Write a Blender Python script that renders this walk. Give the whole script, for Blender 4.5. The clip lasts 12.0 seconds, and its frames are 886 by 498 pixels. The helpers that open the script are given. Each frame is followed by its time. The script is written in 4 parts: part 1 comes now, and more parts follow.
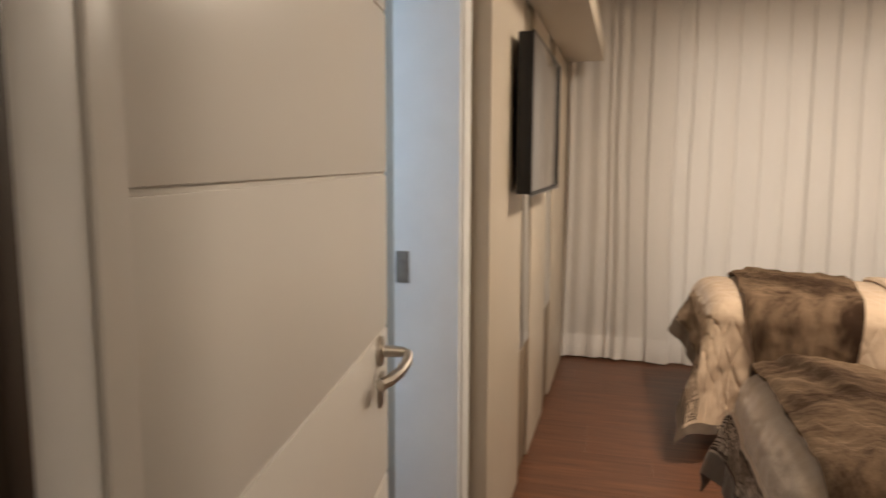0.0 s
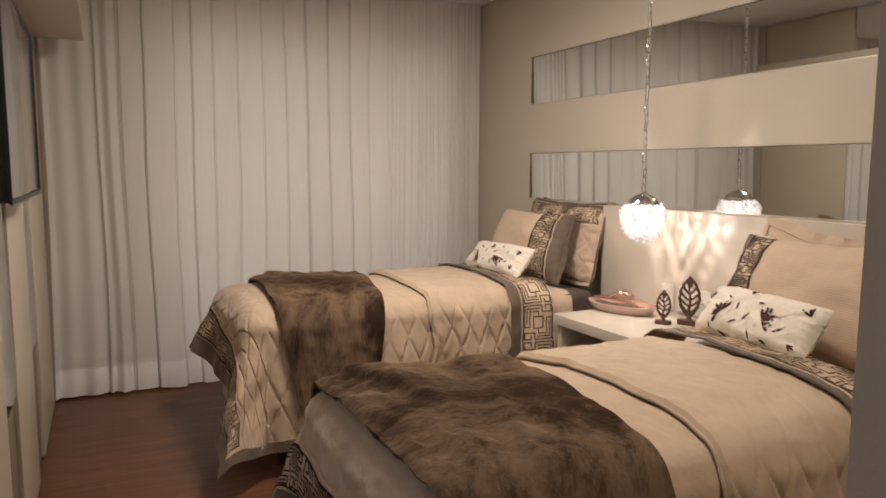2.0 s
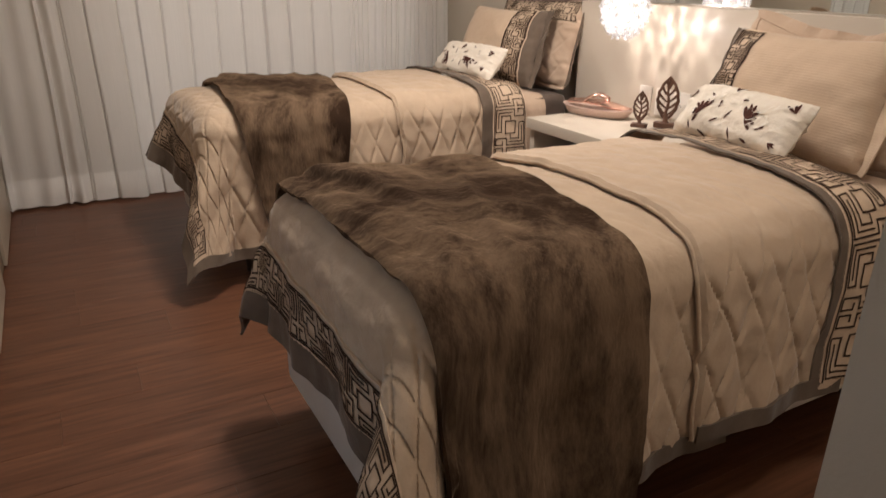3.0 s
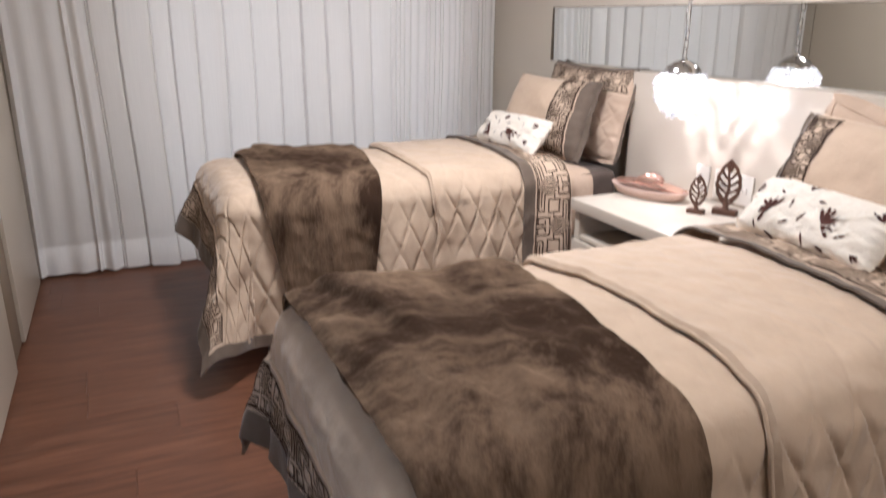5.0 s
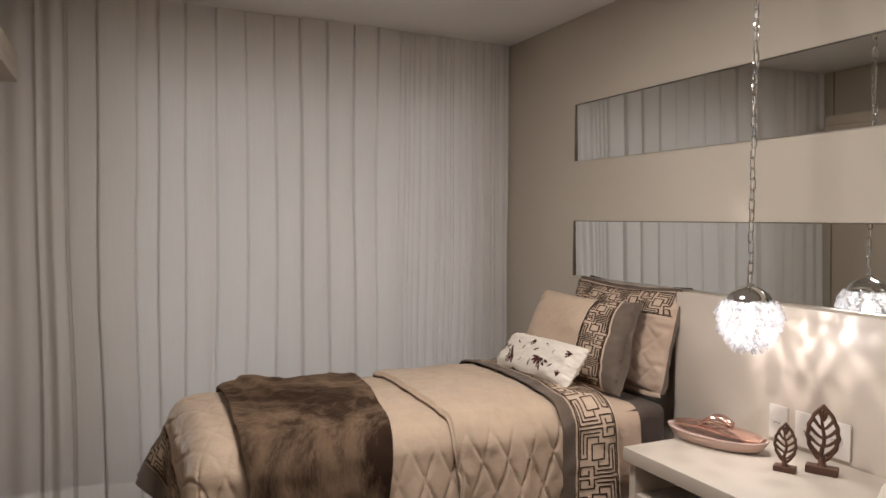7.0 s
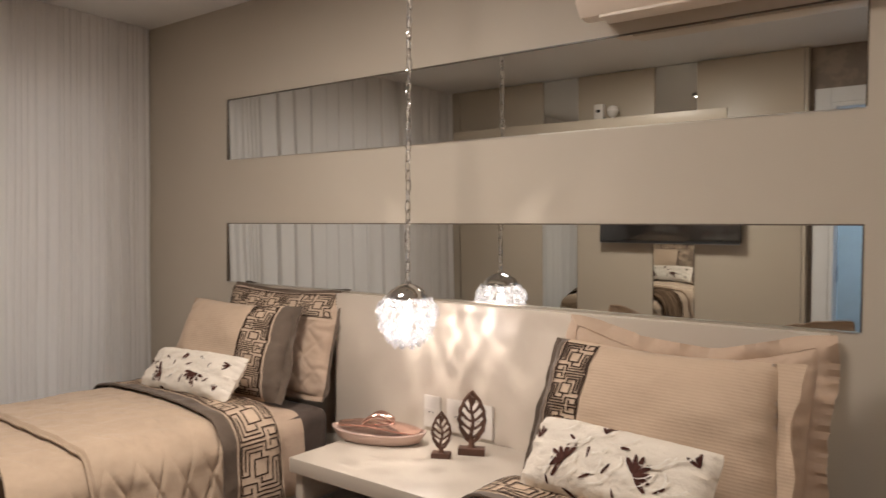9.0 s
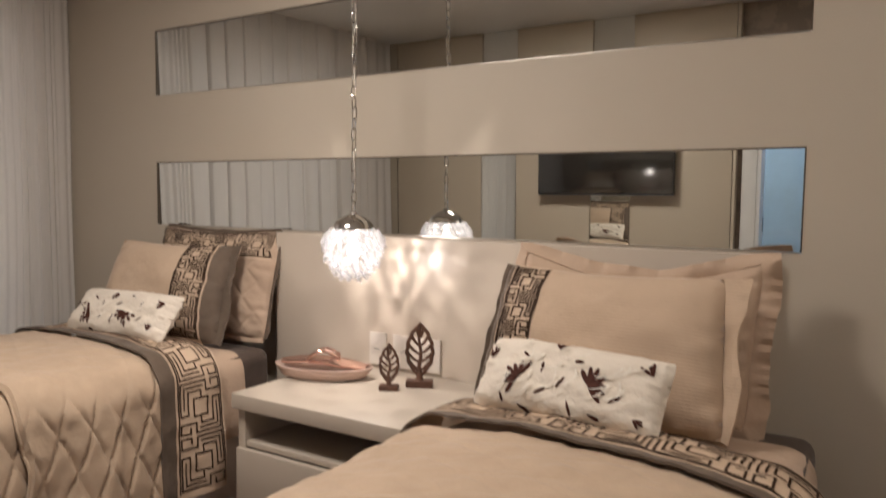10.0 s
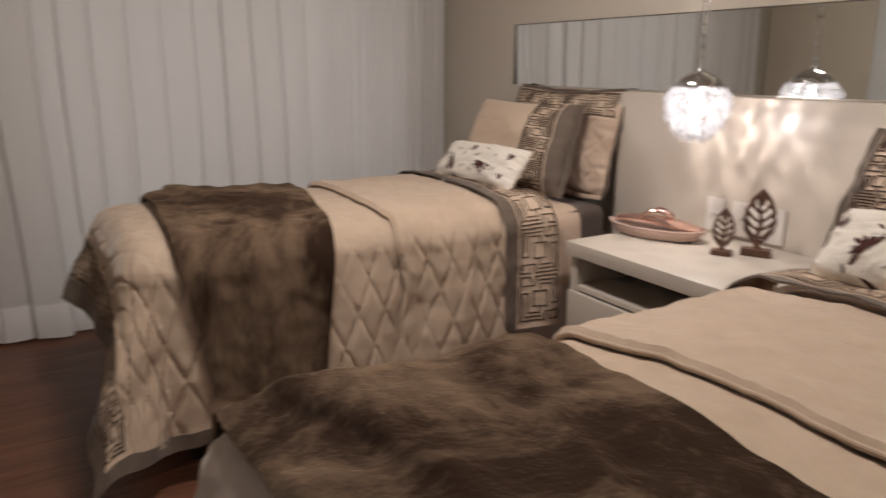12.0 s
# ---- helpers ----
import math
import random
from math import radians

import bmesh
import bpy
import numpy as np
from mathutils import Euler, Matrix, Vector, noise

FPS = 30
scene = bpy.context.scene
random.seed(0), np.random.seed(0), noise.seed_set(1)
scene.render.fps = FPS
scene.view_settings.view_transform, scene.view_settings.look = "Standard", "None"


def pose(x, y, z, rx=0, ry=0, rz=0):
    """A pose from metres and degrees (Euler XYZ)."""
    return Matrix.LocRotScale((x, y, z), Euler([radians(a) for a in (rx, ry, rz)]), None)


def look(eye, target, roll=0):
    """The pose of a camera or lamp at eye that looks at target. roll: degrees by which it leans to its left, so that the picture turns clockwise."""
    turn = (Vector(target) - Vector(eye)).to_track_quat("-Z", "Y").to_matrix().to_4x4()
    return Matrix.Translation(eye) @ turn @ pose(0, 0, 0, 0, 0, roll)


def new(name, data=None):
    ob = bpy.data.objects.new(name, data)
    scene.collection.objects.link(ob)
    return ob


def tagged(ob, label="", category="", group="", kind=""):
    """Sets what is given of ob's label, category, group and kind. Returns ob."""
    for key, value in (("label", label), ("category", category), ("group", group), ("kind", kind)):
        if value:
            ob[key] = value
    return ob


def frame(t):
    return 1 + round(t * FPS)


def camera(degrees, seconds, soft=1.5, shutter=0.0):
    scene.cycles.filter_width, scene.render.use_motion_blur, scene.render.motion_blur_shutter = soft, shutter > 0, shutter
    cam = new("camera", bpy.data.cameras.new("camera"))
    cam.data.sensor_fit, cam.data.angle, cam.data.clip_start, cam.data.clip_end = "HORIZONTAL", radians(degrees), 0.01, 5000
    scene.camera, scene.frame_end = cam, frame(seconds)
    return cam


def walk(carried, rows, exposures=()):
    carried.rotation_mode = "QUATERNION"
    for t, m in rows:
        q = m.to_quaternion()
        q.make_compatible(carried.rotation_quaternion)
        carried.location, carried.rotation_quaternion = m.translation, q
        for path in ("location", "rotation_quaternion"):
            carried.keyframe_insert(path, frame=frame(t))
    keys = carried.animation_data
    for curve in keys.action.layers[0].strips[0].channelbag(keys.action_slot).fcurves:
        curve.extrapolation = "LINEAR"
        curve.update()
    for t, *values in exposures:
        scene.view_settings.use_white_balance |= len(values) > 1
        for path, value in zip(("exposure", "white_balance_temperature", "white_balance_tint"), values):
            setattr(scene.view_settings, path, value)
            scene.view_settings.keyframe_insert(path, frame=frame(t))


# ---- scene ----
PATH = [
    (0, (-2.323, -4.825, 1.34), (-2.828, -2.905, 1.095), 0.2),
    (0.5, (-2.37, -4.704, 1.33), (-2.471, -2.72, 1.09), 0.2),
    (1, (-2.382, -4.564, 1.322), (-2.081, -2.6, 1.091), 0.2),
    (1.5, (-2.416, -4.459, 1.323), (-1.759, -2.582, 1.107), 0.3),
    (2, (-2.452, -4.421, 1.323), (-1.58, -2.636, 1.094), 0.3),
    (2.5, (-2.465, -4.396, 1.288), (-1.532, -2.707, 0.762), 0.5),
    (2.7, (-2.455, -4.367, 1.265), (-1.524, -2.717, 0.622), 0.6),
    (4.3, (-2.255, -4.234, 1.243), (-1.456, -2.607, 0.399), 0.5),
    (4.5, (-2.255, -4.195, 1.271), (-1.466, -2.561, 0.429), 0.7),
    (5, (-2.239, -4.116, 1.352), (-1.448, -2.388, 0.729), 0.6),
    (5.5, (-2.214, -4.033, 1.412), (-1.415, -2.248, 0.995), 0.5),
    (6, (-2.185, -3.907, 1.449), (-1.372, -2.091, 1.247), 0.4),
    (6.5, (-2.167, -3.762, 1.443), (-1.346, -1.942, 1.332), 0.5),
    (6.7, (-2.155, -3.698, 1.435), (-1.334, -1.877, 1.34), 0.4),
    (8.3, (-2.088, -3.541, 1.383), (-0.744, -2.061, 1.329), 1.0),
    (8.5, (-2.079, -3.529, 1.386), (-0.647, -2.135, 1.331), 0.8),
    (9, (-2.1, -3.497, 1.397), (-0.491, -2.309, 1.342), 0.5),
    (9.5, (-2.11, -3.467, 1.368), (-0.415, -2.406, 1.318), 0.5),
    (10, (-2.096, -3.431, 1.265), (-0.383, -2.409, 1.127), 0.8),
    (10.5, (-2.082, -3.432, 1.224), (-0.412, -2.409, 0.819), 0.3),
    (11, (-2.084, -3.471, 1.212), (-0.519, -2.33, 0.71), 0.1),
    (11.5, (-2.091, -3.536, 1.22), (-0.755, -2.144, 0.693), 0.5),
    (12, (-2.135, -3.532, 1.231), (-1.138, -1.875, 0.722), 0.4),
]
# exposure and white balance drift of the clip: seconds, stops, kelvin, tint
EXPO = [(0, 0.51, 6900, 10), (0.5, 0.47, 6750, 10), (1.0, 0.34, 6650, 10), (2.0, 0.11, 6300, 10), (2.7, 0.06, 6250, 10), (4.3, 1.12, 5350, 10), (4.5, 1.12, 5300, 10), (5.0, 0.68, 5200, 9), (5.5, 0.24, 5350, 8), (6.5, -0.09, 5550, 8), (8.5, -0.04, 6000, 10), (9.5, -0.06, 6050, 10), (10.5, -0.30, 6050, 10), (11.0, -0.37, 6000, 10), (12.0, -0.22, 5750, 10)]
cam = camera(64.6, 12.0, 1.5, 0.4)
walk(cam, [(t, look(eye, target, roll)) for t, eye, target, roll in PATH], EXPO)


# ---------- light ----------
world = bpy.data.worlds.new("world")
scene.world = world
world.use_nodes = True
world.node_tree.nodes["Background"].inputs[0].default_value = (0.5, 0.45, 0.4, 1)
world.node_tree.nodes["Background"].inputs[1].default_value = 0.02


def area_lamp(name, m, sx, sy, watts, colour):
    data = bpy.data.lights.new(name, "AREA")
    data.shape, data.size, data.size_y = "RECTANGLE", sx, sy
    data.energy, data.color = watts, colour
    ob = new(name, data)
    ob.matrix_basis = m
    return ob


def point_lamp(name, at, radius, watts, colour):
    data = bpy.data.lights.new(name, "POINT")
    data.energy, data.color, data.shadow_soft_size = watts, colour, radius
    ob = new(name, data)
    ob.location = at
    return ob


area_lamp("ceiling_light_glow", pose(-1.36, -1.86, 2.418), 0.38, 0.38, 36, (1.0, 0.86, 0.72))
# unseen lamp added in the hall to brighten the entrance door
area_lamp("hall_fill_glow", pose(-2.3, -5.3, 2.40), 0.4, 0.4, 4.5, (1.0, 0.84, 0.68))
area_lamp("bathroom_light_glow", pose(-3.55, -2.43, 2.40), 0.22, 0.22, 48, (0.42, 0.66, 1.0))
# added fill for the near bed side and floor; no lamp seen here
area_lamp("near_side_fill_glow", pose(-1.25, -3.80, 2.436), 0.10, 0.10, 10, (1.0, 0.86, 0.72))
# warm unseen lamp added behind the curtain to brighten its cloth
area_lamp("curtain_backlight_glow", pose(-1.15, 0.235, 1.08, -90, 0, 0), 1.9, 1.95, 5.5, (1.0, 0.90, 0.80))
point_lamp("pendant_bulb_glow", (-0.288, -2.012, 1.10), 0.006, 6.5, (1.0, 0.86, 0.74))


# ---------- materials ----------
def material(name, colour, rough=0.6, metal=0.0, second=None, scale=6.0, stretch=(1, 1, 1), fine=0.0, fine_scale=300.0,
             sheen=0.0, sheen_rough=0.35, coat=0.0, spread=(0.35, 0.65), rand=0.0, broad=0.0, broad_scale=1.5, specular=0.5, wave=None, distort=0.0, tint=None, grain=0.62):
    """A node material: two colours mixed by noise, fine relief, broad relief and an optional ribbed weave."""
    mat = bpy.data.materials.new(name)
    mat.use_nodes = True
    t = mat.node_tree
    b = t.nodes["Principled BSDF"]
    b.inputs["Roughness"].default_value = rough
    b.inputs["Metallic"].default_value = metal
    b.inputs["Specular IOR Level"].default_value = specular
    b.inputs["Sheen Weight"].default_value = sheen
    b.inputs["Sheen Roughness"].default_value = sheen_rough
    b.inputs["Coat Weight"].default_value = coat
    co = t.nodes.new("ShaderNodeTexCoord")
    mp = t.nodes.new("ShaderNodeMapping")
    mp.inputs["Scale"].default_value = stretch
    t.links.new(co.outputs["Object"], mp.inputs[0])
    n = t.nodes.new("ShaderNodeTexNoise")
    n.inputs["Scale"].default_value, n.inputs["Detail"].default_value, n.inputs["Roughness"].default_value = scale, 8, grain
    n.inputs["Distortion"].default_value = distort
    if tint:
        b.inputs["Sheen Tint"].default_value = (*tint, 1)
    t.links.new(mp.outputs[0], n.inputs["Vector"])
    ramp = t.nodes.new("ShaderNodeValToRGB")
    ramp.color_ramp.elements[0].position, ramp.color_ramp.elements[1].position = spread
    second = second or tuple(c * 0.9 for c in colour)
    ramp.color_ramp.elements[0].color = (*colour, 1)
    ramp.color_ramp.elements[1].color = (*second, 1)
    t.links.new(n.outputs[0], ramp.inputs[0])
    out = ramp.outputs[0]
    if rand:
        info = t.nodes.new("ShaderNodeObjectInfo")
        mr = t.nodes.new("ShaderNodeMapRange")
        mr.inputs[3].default_value, mr.inputs[4].default_value = 1 - rand, 1 + rand
        t.links.new(info.outputs["Random"], mr.inputs[0])
        hsv = t.nodes.new("ShaderNodeHueSaturation")
        t.links.new(mr.outputs[0], hsv.inputs["Value"])
        t.links.new(out, hsv.inputs["Color"])
        out = hsv.outputs[0]
    t.links.new(out, b.inputs["Base Color"])
    normal = None
    if broad:
        nb = t.nodes.new("ShaderNodeTexNoise")
        nb.inputs["Scale"].default_value, nb.inputs["Detail"].default_value = broad_scale, 4
        t.links.new(mp.outputs[0], nb.inputs["Vector"])
        bp = t.nodes.new("ShaderNodeBump")
        bp.inputs["Strength"].default_value, bp.inputs["Distance"].default_value = 1.0, broad
        t.links.new(nb.outputs[0], bp.inputs["Height"])
        normal = bp
    if fine:
        nf = t.nodes.new("ShaderNodeTexNoise")
        nf.inputs["Scale"].default_value, nf.inputs["Detail"].default_value = fine_scale, 2
        t.links.new(mp.outputs[0], nf.inputs["Vector"])
        bp = t.nodes.new("ShaderNodeBump")
        bp.inputs["Strength"].default_value, bp.inputs["Distance"].default_value = 0.7, fine
        t.links.new(nf.outputs[0], bp.inputs["Height"])
        if normal:
            t.links.new(normal.outputs[0], bp.inputs["Normal"])
        normal = bp
    if wave:
        w = t.nodes.new("ShaderNodeTexWave")
        w.bands_direction = wave[0]
        w.inputs["Scale"].default_value, w.inputs["Distortion"].default_value = wave[1], 0.4
        t.links.new(co.outputs["Object"], w.inputs["Vector"])
        bp = t.nodes.new("ShaderNodeBump")
        bp.inputs["Strength"].default_value, bp.inputs["Distance"].default_value = 0.6, wave[2]
        t.links.new(w.outputs[0], bp.inputs["Height"])
        if normal:
            t.links.new(normal.outputs[0], bp.inputs["Normal"])
        normal = bp
    if normal:
        t.links.new(normal.outputs[0], b.inputs["Normal"])
    return mat


def glowing(name, colour, strength):
    mat = bpy.data.materials.new(name)
    mat.use_nodes = True
    b = mat.node_tree.nodes["Principled BSDF"]
    b.inputs["Base Color"].default_value = (*colour, 1)
    b.inputs["Emission Color"].default_value = (*colour, 1)
    b.inputs["Emission Strength"].default_value = strength
    return mat


def sheer(name, colour, through_part):
    """Thin curtain cloth: diffuse with light passing through."""
    mat = bpy.data.materials.new(name)
    mat.use_nodes = True
    t = mat.node_tree
    t.nodes.remove(t.nodes["Principled BSDF"])
    out = t.nodes["Material Output"]
    d, tr, mix = (t.nodes.new(k) for k in ("ShaderNodeBsdfDiffuse", "ShaderNodeBsdfTranslucent", "ShaderNodeMixShader"))
    co, mp, n = (t.nodes.new(k) for k in ("ShaderNodeTexCoord", "ShaderNodeMapping", "ShaderNodeTexNoise"))
    mp.inputs["Scale"].default_value = (60, 60, 1.2)
    n.inputs["Scale"].default_value, n.inputs["Detail"].default_value = 4.0, 4
    ramp = t.nodes.new("ShaderNodeValToRGB")
    ramp.color_ramp.elements[0].color = (*[c * 0.9 for c in colour], 1)
    ramp.color_ramp.elements[1].color = (*colour, 1)
    t.links.new(co.outputs["Object"], mp.inputs[0])
    t.links.new(mp.outputs[0], n.inputs["Vector"])
    t.links.new(n.outputs[0], ramp.inputs[0])
    mix.inputs[0].default_value = through_part
    for s in (d, tr):
        t.links.new(ramp.outputs[0], s.inputs["Color"])
    t.links.new(d.outputs[0], mix.inputs[1])
    t.links.new(tr.outputs[0], mix.inputs[2])
    t.links.new(mix.outputs[0], out.inputs["Surface"])
    return mat


def crystal_glass(name):
    mat = bpy.data.materials.new(name)
    mat.use_nodes = True
    t = mat.node_tree
    t.nodes.remove(t.nodes["Principled BSDF"])
    out = t.nodes["Material Output"]
    clear, white, shine, m1, m2 = (t.nodes.new(k) for k in ("ShaderNodeBsdfTransparent", "ShaderNodeBsdfTranslucent", "ShaderNodeBsdfGlossy",
                                                           "ShaderNodeMixShader", "ShaderNodeMixShader"))
    clear.inputs[0].default_value = (0.93, 0.93, 0.95, 1)
    white.inputs[0].default_value = (0.95, 0.95, 0.95, 1)
    shine.inputs["Roughness"].default_value = 0.06
    m1.inputs[0].default_value, m2.inputs[0].default_value = 0.085, 0.40
    t.links.new(clear.outputs[0], m1.inputs[1])
    t.links.new(white.outputs[0], m1.inputs[2])
    t.links.new(m1.outputs[0], m2.inputs[1])
    t.links.new(shine.outputs[0], m2.inputs[2])
    t.links.new(m2.outputs[0], out.inputs["Surface"])
    return mat


M_WALL = material("taupe_wall_paint", (0.495, 0.437, 0.357), 0.6, second=(0.475, 0.418, 0.34), scale=1.3, fine=0.0006, fine_scale=180)
M_WALL_SIDE = material("damask_wallpaper", (0.29, 0.235, 0.185), 0.55, second=(0.23, 0.183, 0.147), scale=7, spread=(0.46, 0.54), fine=0.0004)
M_HALL = material("hall_wall_paint", (0.55, 0.5, 0.44), 0.7, scale=2, fine=0.0005)
M_CEIL = material("white_ceiling_paint", (0.78, 0.77, 0.75), 0.45, second=(0.75, 0.74, 0.72), scale=1.0, fine=0.0004, fine_scale=120)
M_LACQUER = material("beige_lacquer", (0.50, 0.435, 0.345), 0.38, second=(0.485, 0.42, 0.335), scale=0.8, fine=0.0001, fine_scale=90)
M_LACQUER_DARK = material("brown_recess_board", (0.20, 0.145, 0.095), 0.5, scale=3)
M_WHITE = material("white_satin_paint", (0.62, 0.59, 0.545), 0.32, second=(0.64, 0.61, 0.565), scale=1.5, fine=0.0001, fine_scale=120)
M_FRAME = material("white_frame_paint", (0.78, 0.78, 0.77), 0.35, second=(0.69, 0.69, 0.68), scale=2, fine=0.0001)
M_DARKWOOD = material("dark_stained_wood", (0.045, 0.028, 0.018), 0.45, second=(0.02, 0.013, 0.009), scale=9, stretch=(1, 1, 0.15))
M_PLANK = material("red_brown_laminate", (0.160, 0.068, 0.036), 0.36, second=(0.070, 0.027, 0.014), scale=5.0, stretch=(0.5, 8, 1), spread=(0.34, 0.66),
                   fine=0.0002, fine_scale=60, rand=0.06, specular=0.4)
M_SUBFLOOR = material("dark_floor_joint", (0.06, 0.028, 0.016), 0.8)
M_MIRROR = material("silvered_mirror", (0.80, 0.81, 0.79), 0.0, 1.0, second=(0.80, 0.81, 0.79))
M_EDGE = material("dark_mirror_edge", (0.10, 0.075, 0.05), 0.4, second=(0.06, 0.045, 0.03))
M_METAL_EDGE = material("brushed_trim", (0.62, 0.58, 0.52), 0.3, 1.0)
M_CURTAIN = sheer("white_voile", (0.86, 0.825, 0.79), 0.33)
M_HEM = sheer("white_voile_hem", (0.88, 0.85, 0.82), 0.12)
M_CHROME = material("polished_chrome", (0.72, 0.71, 0.70), 0.12, 1.0, scale=4)
M_NICKEL = material("satin_nickel", (0.52, 0.48, 0.43), 0.28, 1.0, scale=8)
M_STRIKE = material("dark_satin_nickel", (0.20, 0.18, 0.155), 0.38, 0.5, second=(0.14, 0.125, 0.11), scale=30)
M_CRYSTAL = crystal_glass("clear_crystal")
M_PANE = bpy.data.materials.new("window_glass")
M_PANE.use_nodes = True
M_PANE.node_tree.nodes["Principled BSDF"].inputs["Transmission Weight"].default_value = 1.0
M_PANE.node_tree.nodes["Principled BSDF"].inputs["Roughness"].default_value = 0.02
M_BULB = glowing("lit_bulb", (1.0, 0.92, 0.84), 6)
M_DIFFUSER = glowing("lit_diffuser", (1.0, 0.93, 0.85), 5)
M_TV = material("black_glossy_screen", (0.006, 0.006, 0.007), 0.10, second=(0.008, 0.008, 0.009), specular=1.0, coat=0.8)
M_TV_CASE = material("black_plastic_case", (0.012, 0.012, 0.013), 0.42, fine=0.0002)
M_TV_TRIM = material("grey_metal_trim", (0.35, 0.35, 0.36), 0.3, 1.0)
M_QUILT = material("peach_beige_cotton", (0.50, 0.383, 0.28), 0.82, second=(0.455, 0.347, 0.252), scale=14, sheen=0.25, fine=0.0016, fine_scale=95,
                   broad=0.004, broad_scale=16, specular=0.12)
M_SHEET = material("peach_cotton_sheet", (0.52, 0.392, 0.295), 0.85, second=(0.475, 0.355, 0.265), scale=8, sheen=0.2, fine=0.0025, fine_scale=40,
                   broad=0.010, broad_scale=7, specular=0.12)
M_RIB = material("ribbed_peach_cotton", (0.55, 0.42, 0.31), 0.82, second=(0.51, 0.388, 0.285), scale=8, sheen=0.2, fine=0.0012, fine_scale=60,
                 broad=0.008, broad_scale=8, wave=("Z", 38, 0.0005), specular=0.12)
M_GREY = material("taupe_grey_sateen", (0.150, 0.114, 0.088), 0.7, second=(0.118, 0.089, 0.068), scale=10, sheen=0.3, fine=0.0004, fine_scale=500,
                  broad=0.006, broad_scale=9, specular=0.12)
M_BAND = material("pale_band_cotton", (0.60, 0.46, 0.34), 0.8, second=(0.55, 0.42, 0.31), scale=10, fine=0.0004, fine_scale=500, specular=0.12)
M_KEY = material("dark_brown_print", (0.045, 0.028, 0.02), 0.8, second=(0.06, 0.038, 0.027), scale=30, fine=0.0004, fine_scale=500, specular=0.12)
# the paler patches and streaks paint in light caught by the brushed nap
M_VELVET = material("brown_velvet_plush", (0.034, 0.020, 0.013), 1.0, second=(0.150, 0.101, 0.065), scale=3.0, stretch=(1, 1, 0.30), spread=(0.455, 0.60), specular=0.02,
                    sheen=0.35, sheen_rough=0.35, tint=(0.64, 0.46, 0.31), fine=0.003, fine_scale=110, broad=0.010, broad_scale=18, distort=0.5, grain=0.76)
M_MATTRESS = material("dark_brown_upholstery", (0.115, 0.088, 0.074), 0.85, second=(0.09, 0.068, 0.057), scale=10, fine=0.0008, fine_scale=400, sheen=0.2, specular=0.12)
M_BASE = material("off_white_bed_base", (0.60, 0.56, 0.52), 0.85, second=(0.55, 0.51, 0.47), scale=6, fine=0.0006, fine_scale=400, specular=0.12)
M_FLORAL = material("white_embroidered_cotton", (0.74, 0.67, 0.58), 0.85, second=(0.70, 0.63, 0.54), scale=12, fine=0.0006, fine_scale=450,
                    broad=0.012, broad_scale=22, specular=0.12)
M_THREAD = material("pale_thread", (0.80, 0.75, 0.67), 0.7, scale=40, specular=0.12)
M_PETAL = material("maroon_petal_print", (0.085, 0.035, 0.026), 0.8, second=(0.05, 0.02, 0.016), scale=40, specular=0.12)
M_STAND = material("matt_cream_lacquer", (0.49, 0.43, 0.358), 0.4, second=(0.475, 0.417, 0.345), scale=1.2, fine=0.0001)
M_PANEL = material("headboard_cream_lacquer", (0.56, 0.488, 0.405), 0.36, second=(0.545, 0.473, 0.392), scale=1.0, fine=0.0001)
M_NICHE = material("grey_niche_board", (0.30, 0.27, 0.235), 0.5, scale=2)
M_PLASTIC = material("white_plastic", (0.72, 0.67, 0.61), 0.3, second=(0.70, 0.65, 0.59), scale=4)
M_AC = material("warm_white_plastic", (0.70, 0.60, 0.50), 0.35, second=(0.68, 0.58, 0.48), scale=2)
M_ROSE = material("rose_gold_ceramic", (0.70, 0.46, 0.38), 0.12, 0.9, second=(0.66, 0.42, 0.34), scale=5, coat=0.3)
M_ROSE_BODY = material("blush_ceramic", (0.56, 0.41, 0.35), 0.3, 0.15, second=(0.52, 0.38, 0.32), scale=8)
M_LEAF = material("carved_brown_wood", (0.115, 0.052, 0.03), 0.5, second=(0.06, 0.027, 0.016), scale=24, stretch=(1, 1, 0.3), fine=0.0006, fine_scale=160)
M_TILE = material("beige_bathroom_tile", (0.50, 0.45, 0.38), 0.25, second=(0.46, 0.41, 0.34), scale=3)
M_TOWEL = material("cream_towel", (0.6, 0.52, 0.4), 0.9, scale=20, fine=0.002, fine_scale=200)


# ---------- makers ----------
def part(name, bm, mat, parent=None, label="", smooth=True, sharp=35):
    me = bpy.data.meshes.new(name)
    bm.to_mesh(me)
    bm.free()
    me.materials.append(mat)
    if smooth:
        me.shade_smooth()
        me.set_sharp_from_angle(angle=radians(sharp))
    ob = new(name, me)
    if parent:
        ob.parent = parent
    if label:
        tagged(ob, label)
    return ob


def thing(name, label, category, at=(0, 0, 0), group="", kind="", turn=0):
    ob = new(name)
    ob.matrix_basis = pose(*at, 0, 0, turn)
    ob.empty_display_size = 0.1
    return tagged(ob, label, category, group, kind)


def box(lo, hi, bevel=0.0, bm=None, segments=2):
    bm = bm or bmesh.new()
    made = bmesh.ops.create_cube(bm, size=1)["verts"]
    c = [(a + b) / 2 for a, b in zip(lo, hi)]
    s = [max(b - a, 1e-4) for a, b in zip(lo, hi)]
    for v in made:
        v.co = Vector([c[i] + v.co[i] * s[i] for i in range(3)])
    if bevel:
        edges = list({e for v in made for e in v.link_edges})
        bmesh.ops.bevel(bm, geom=edges, offset=bevel, segments=segments, profile=0.6, affect="EDGES", clamp_overlap=True)
    return bm


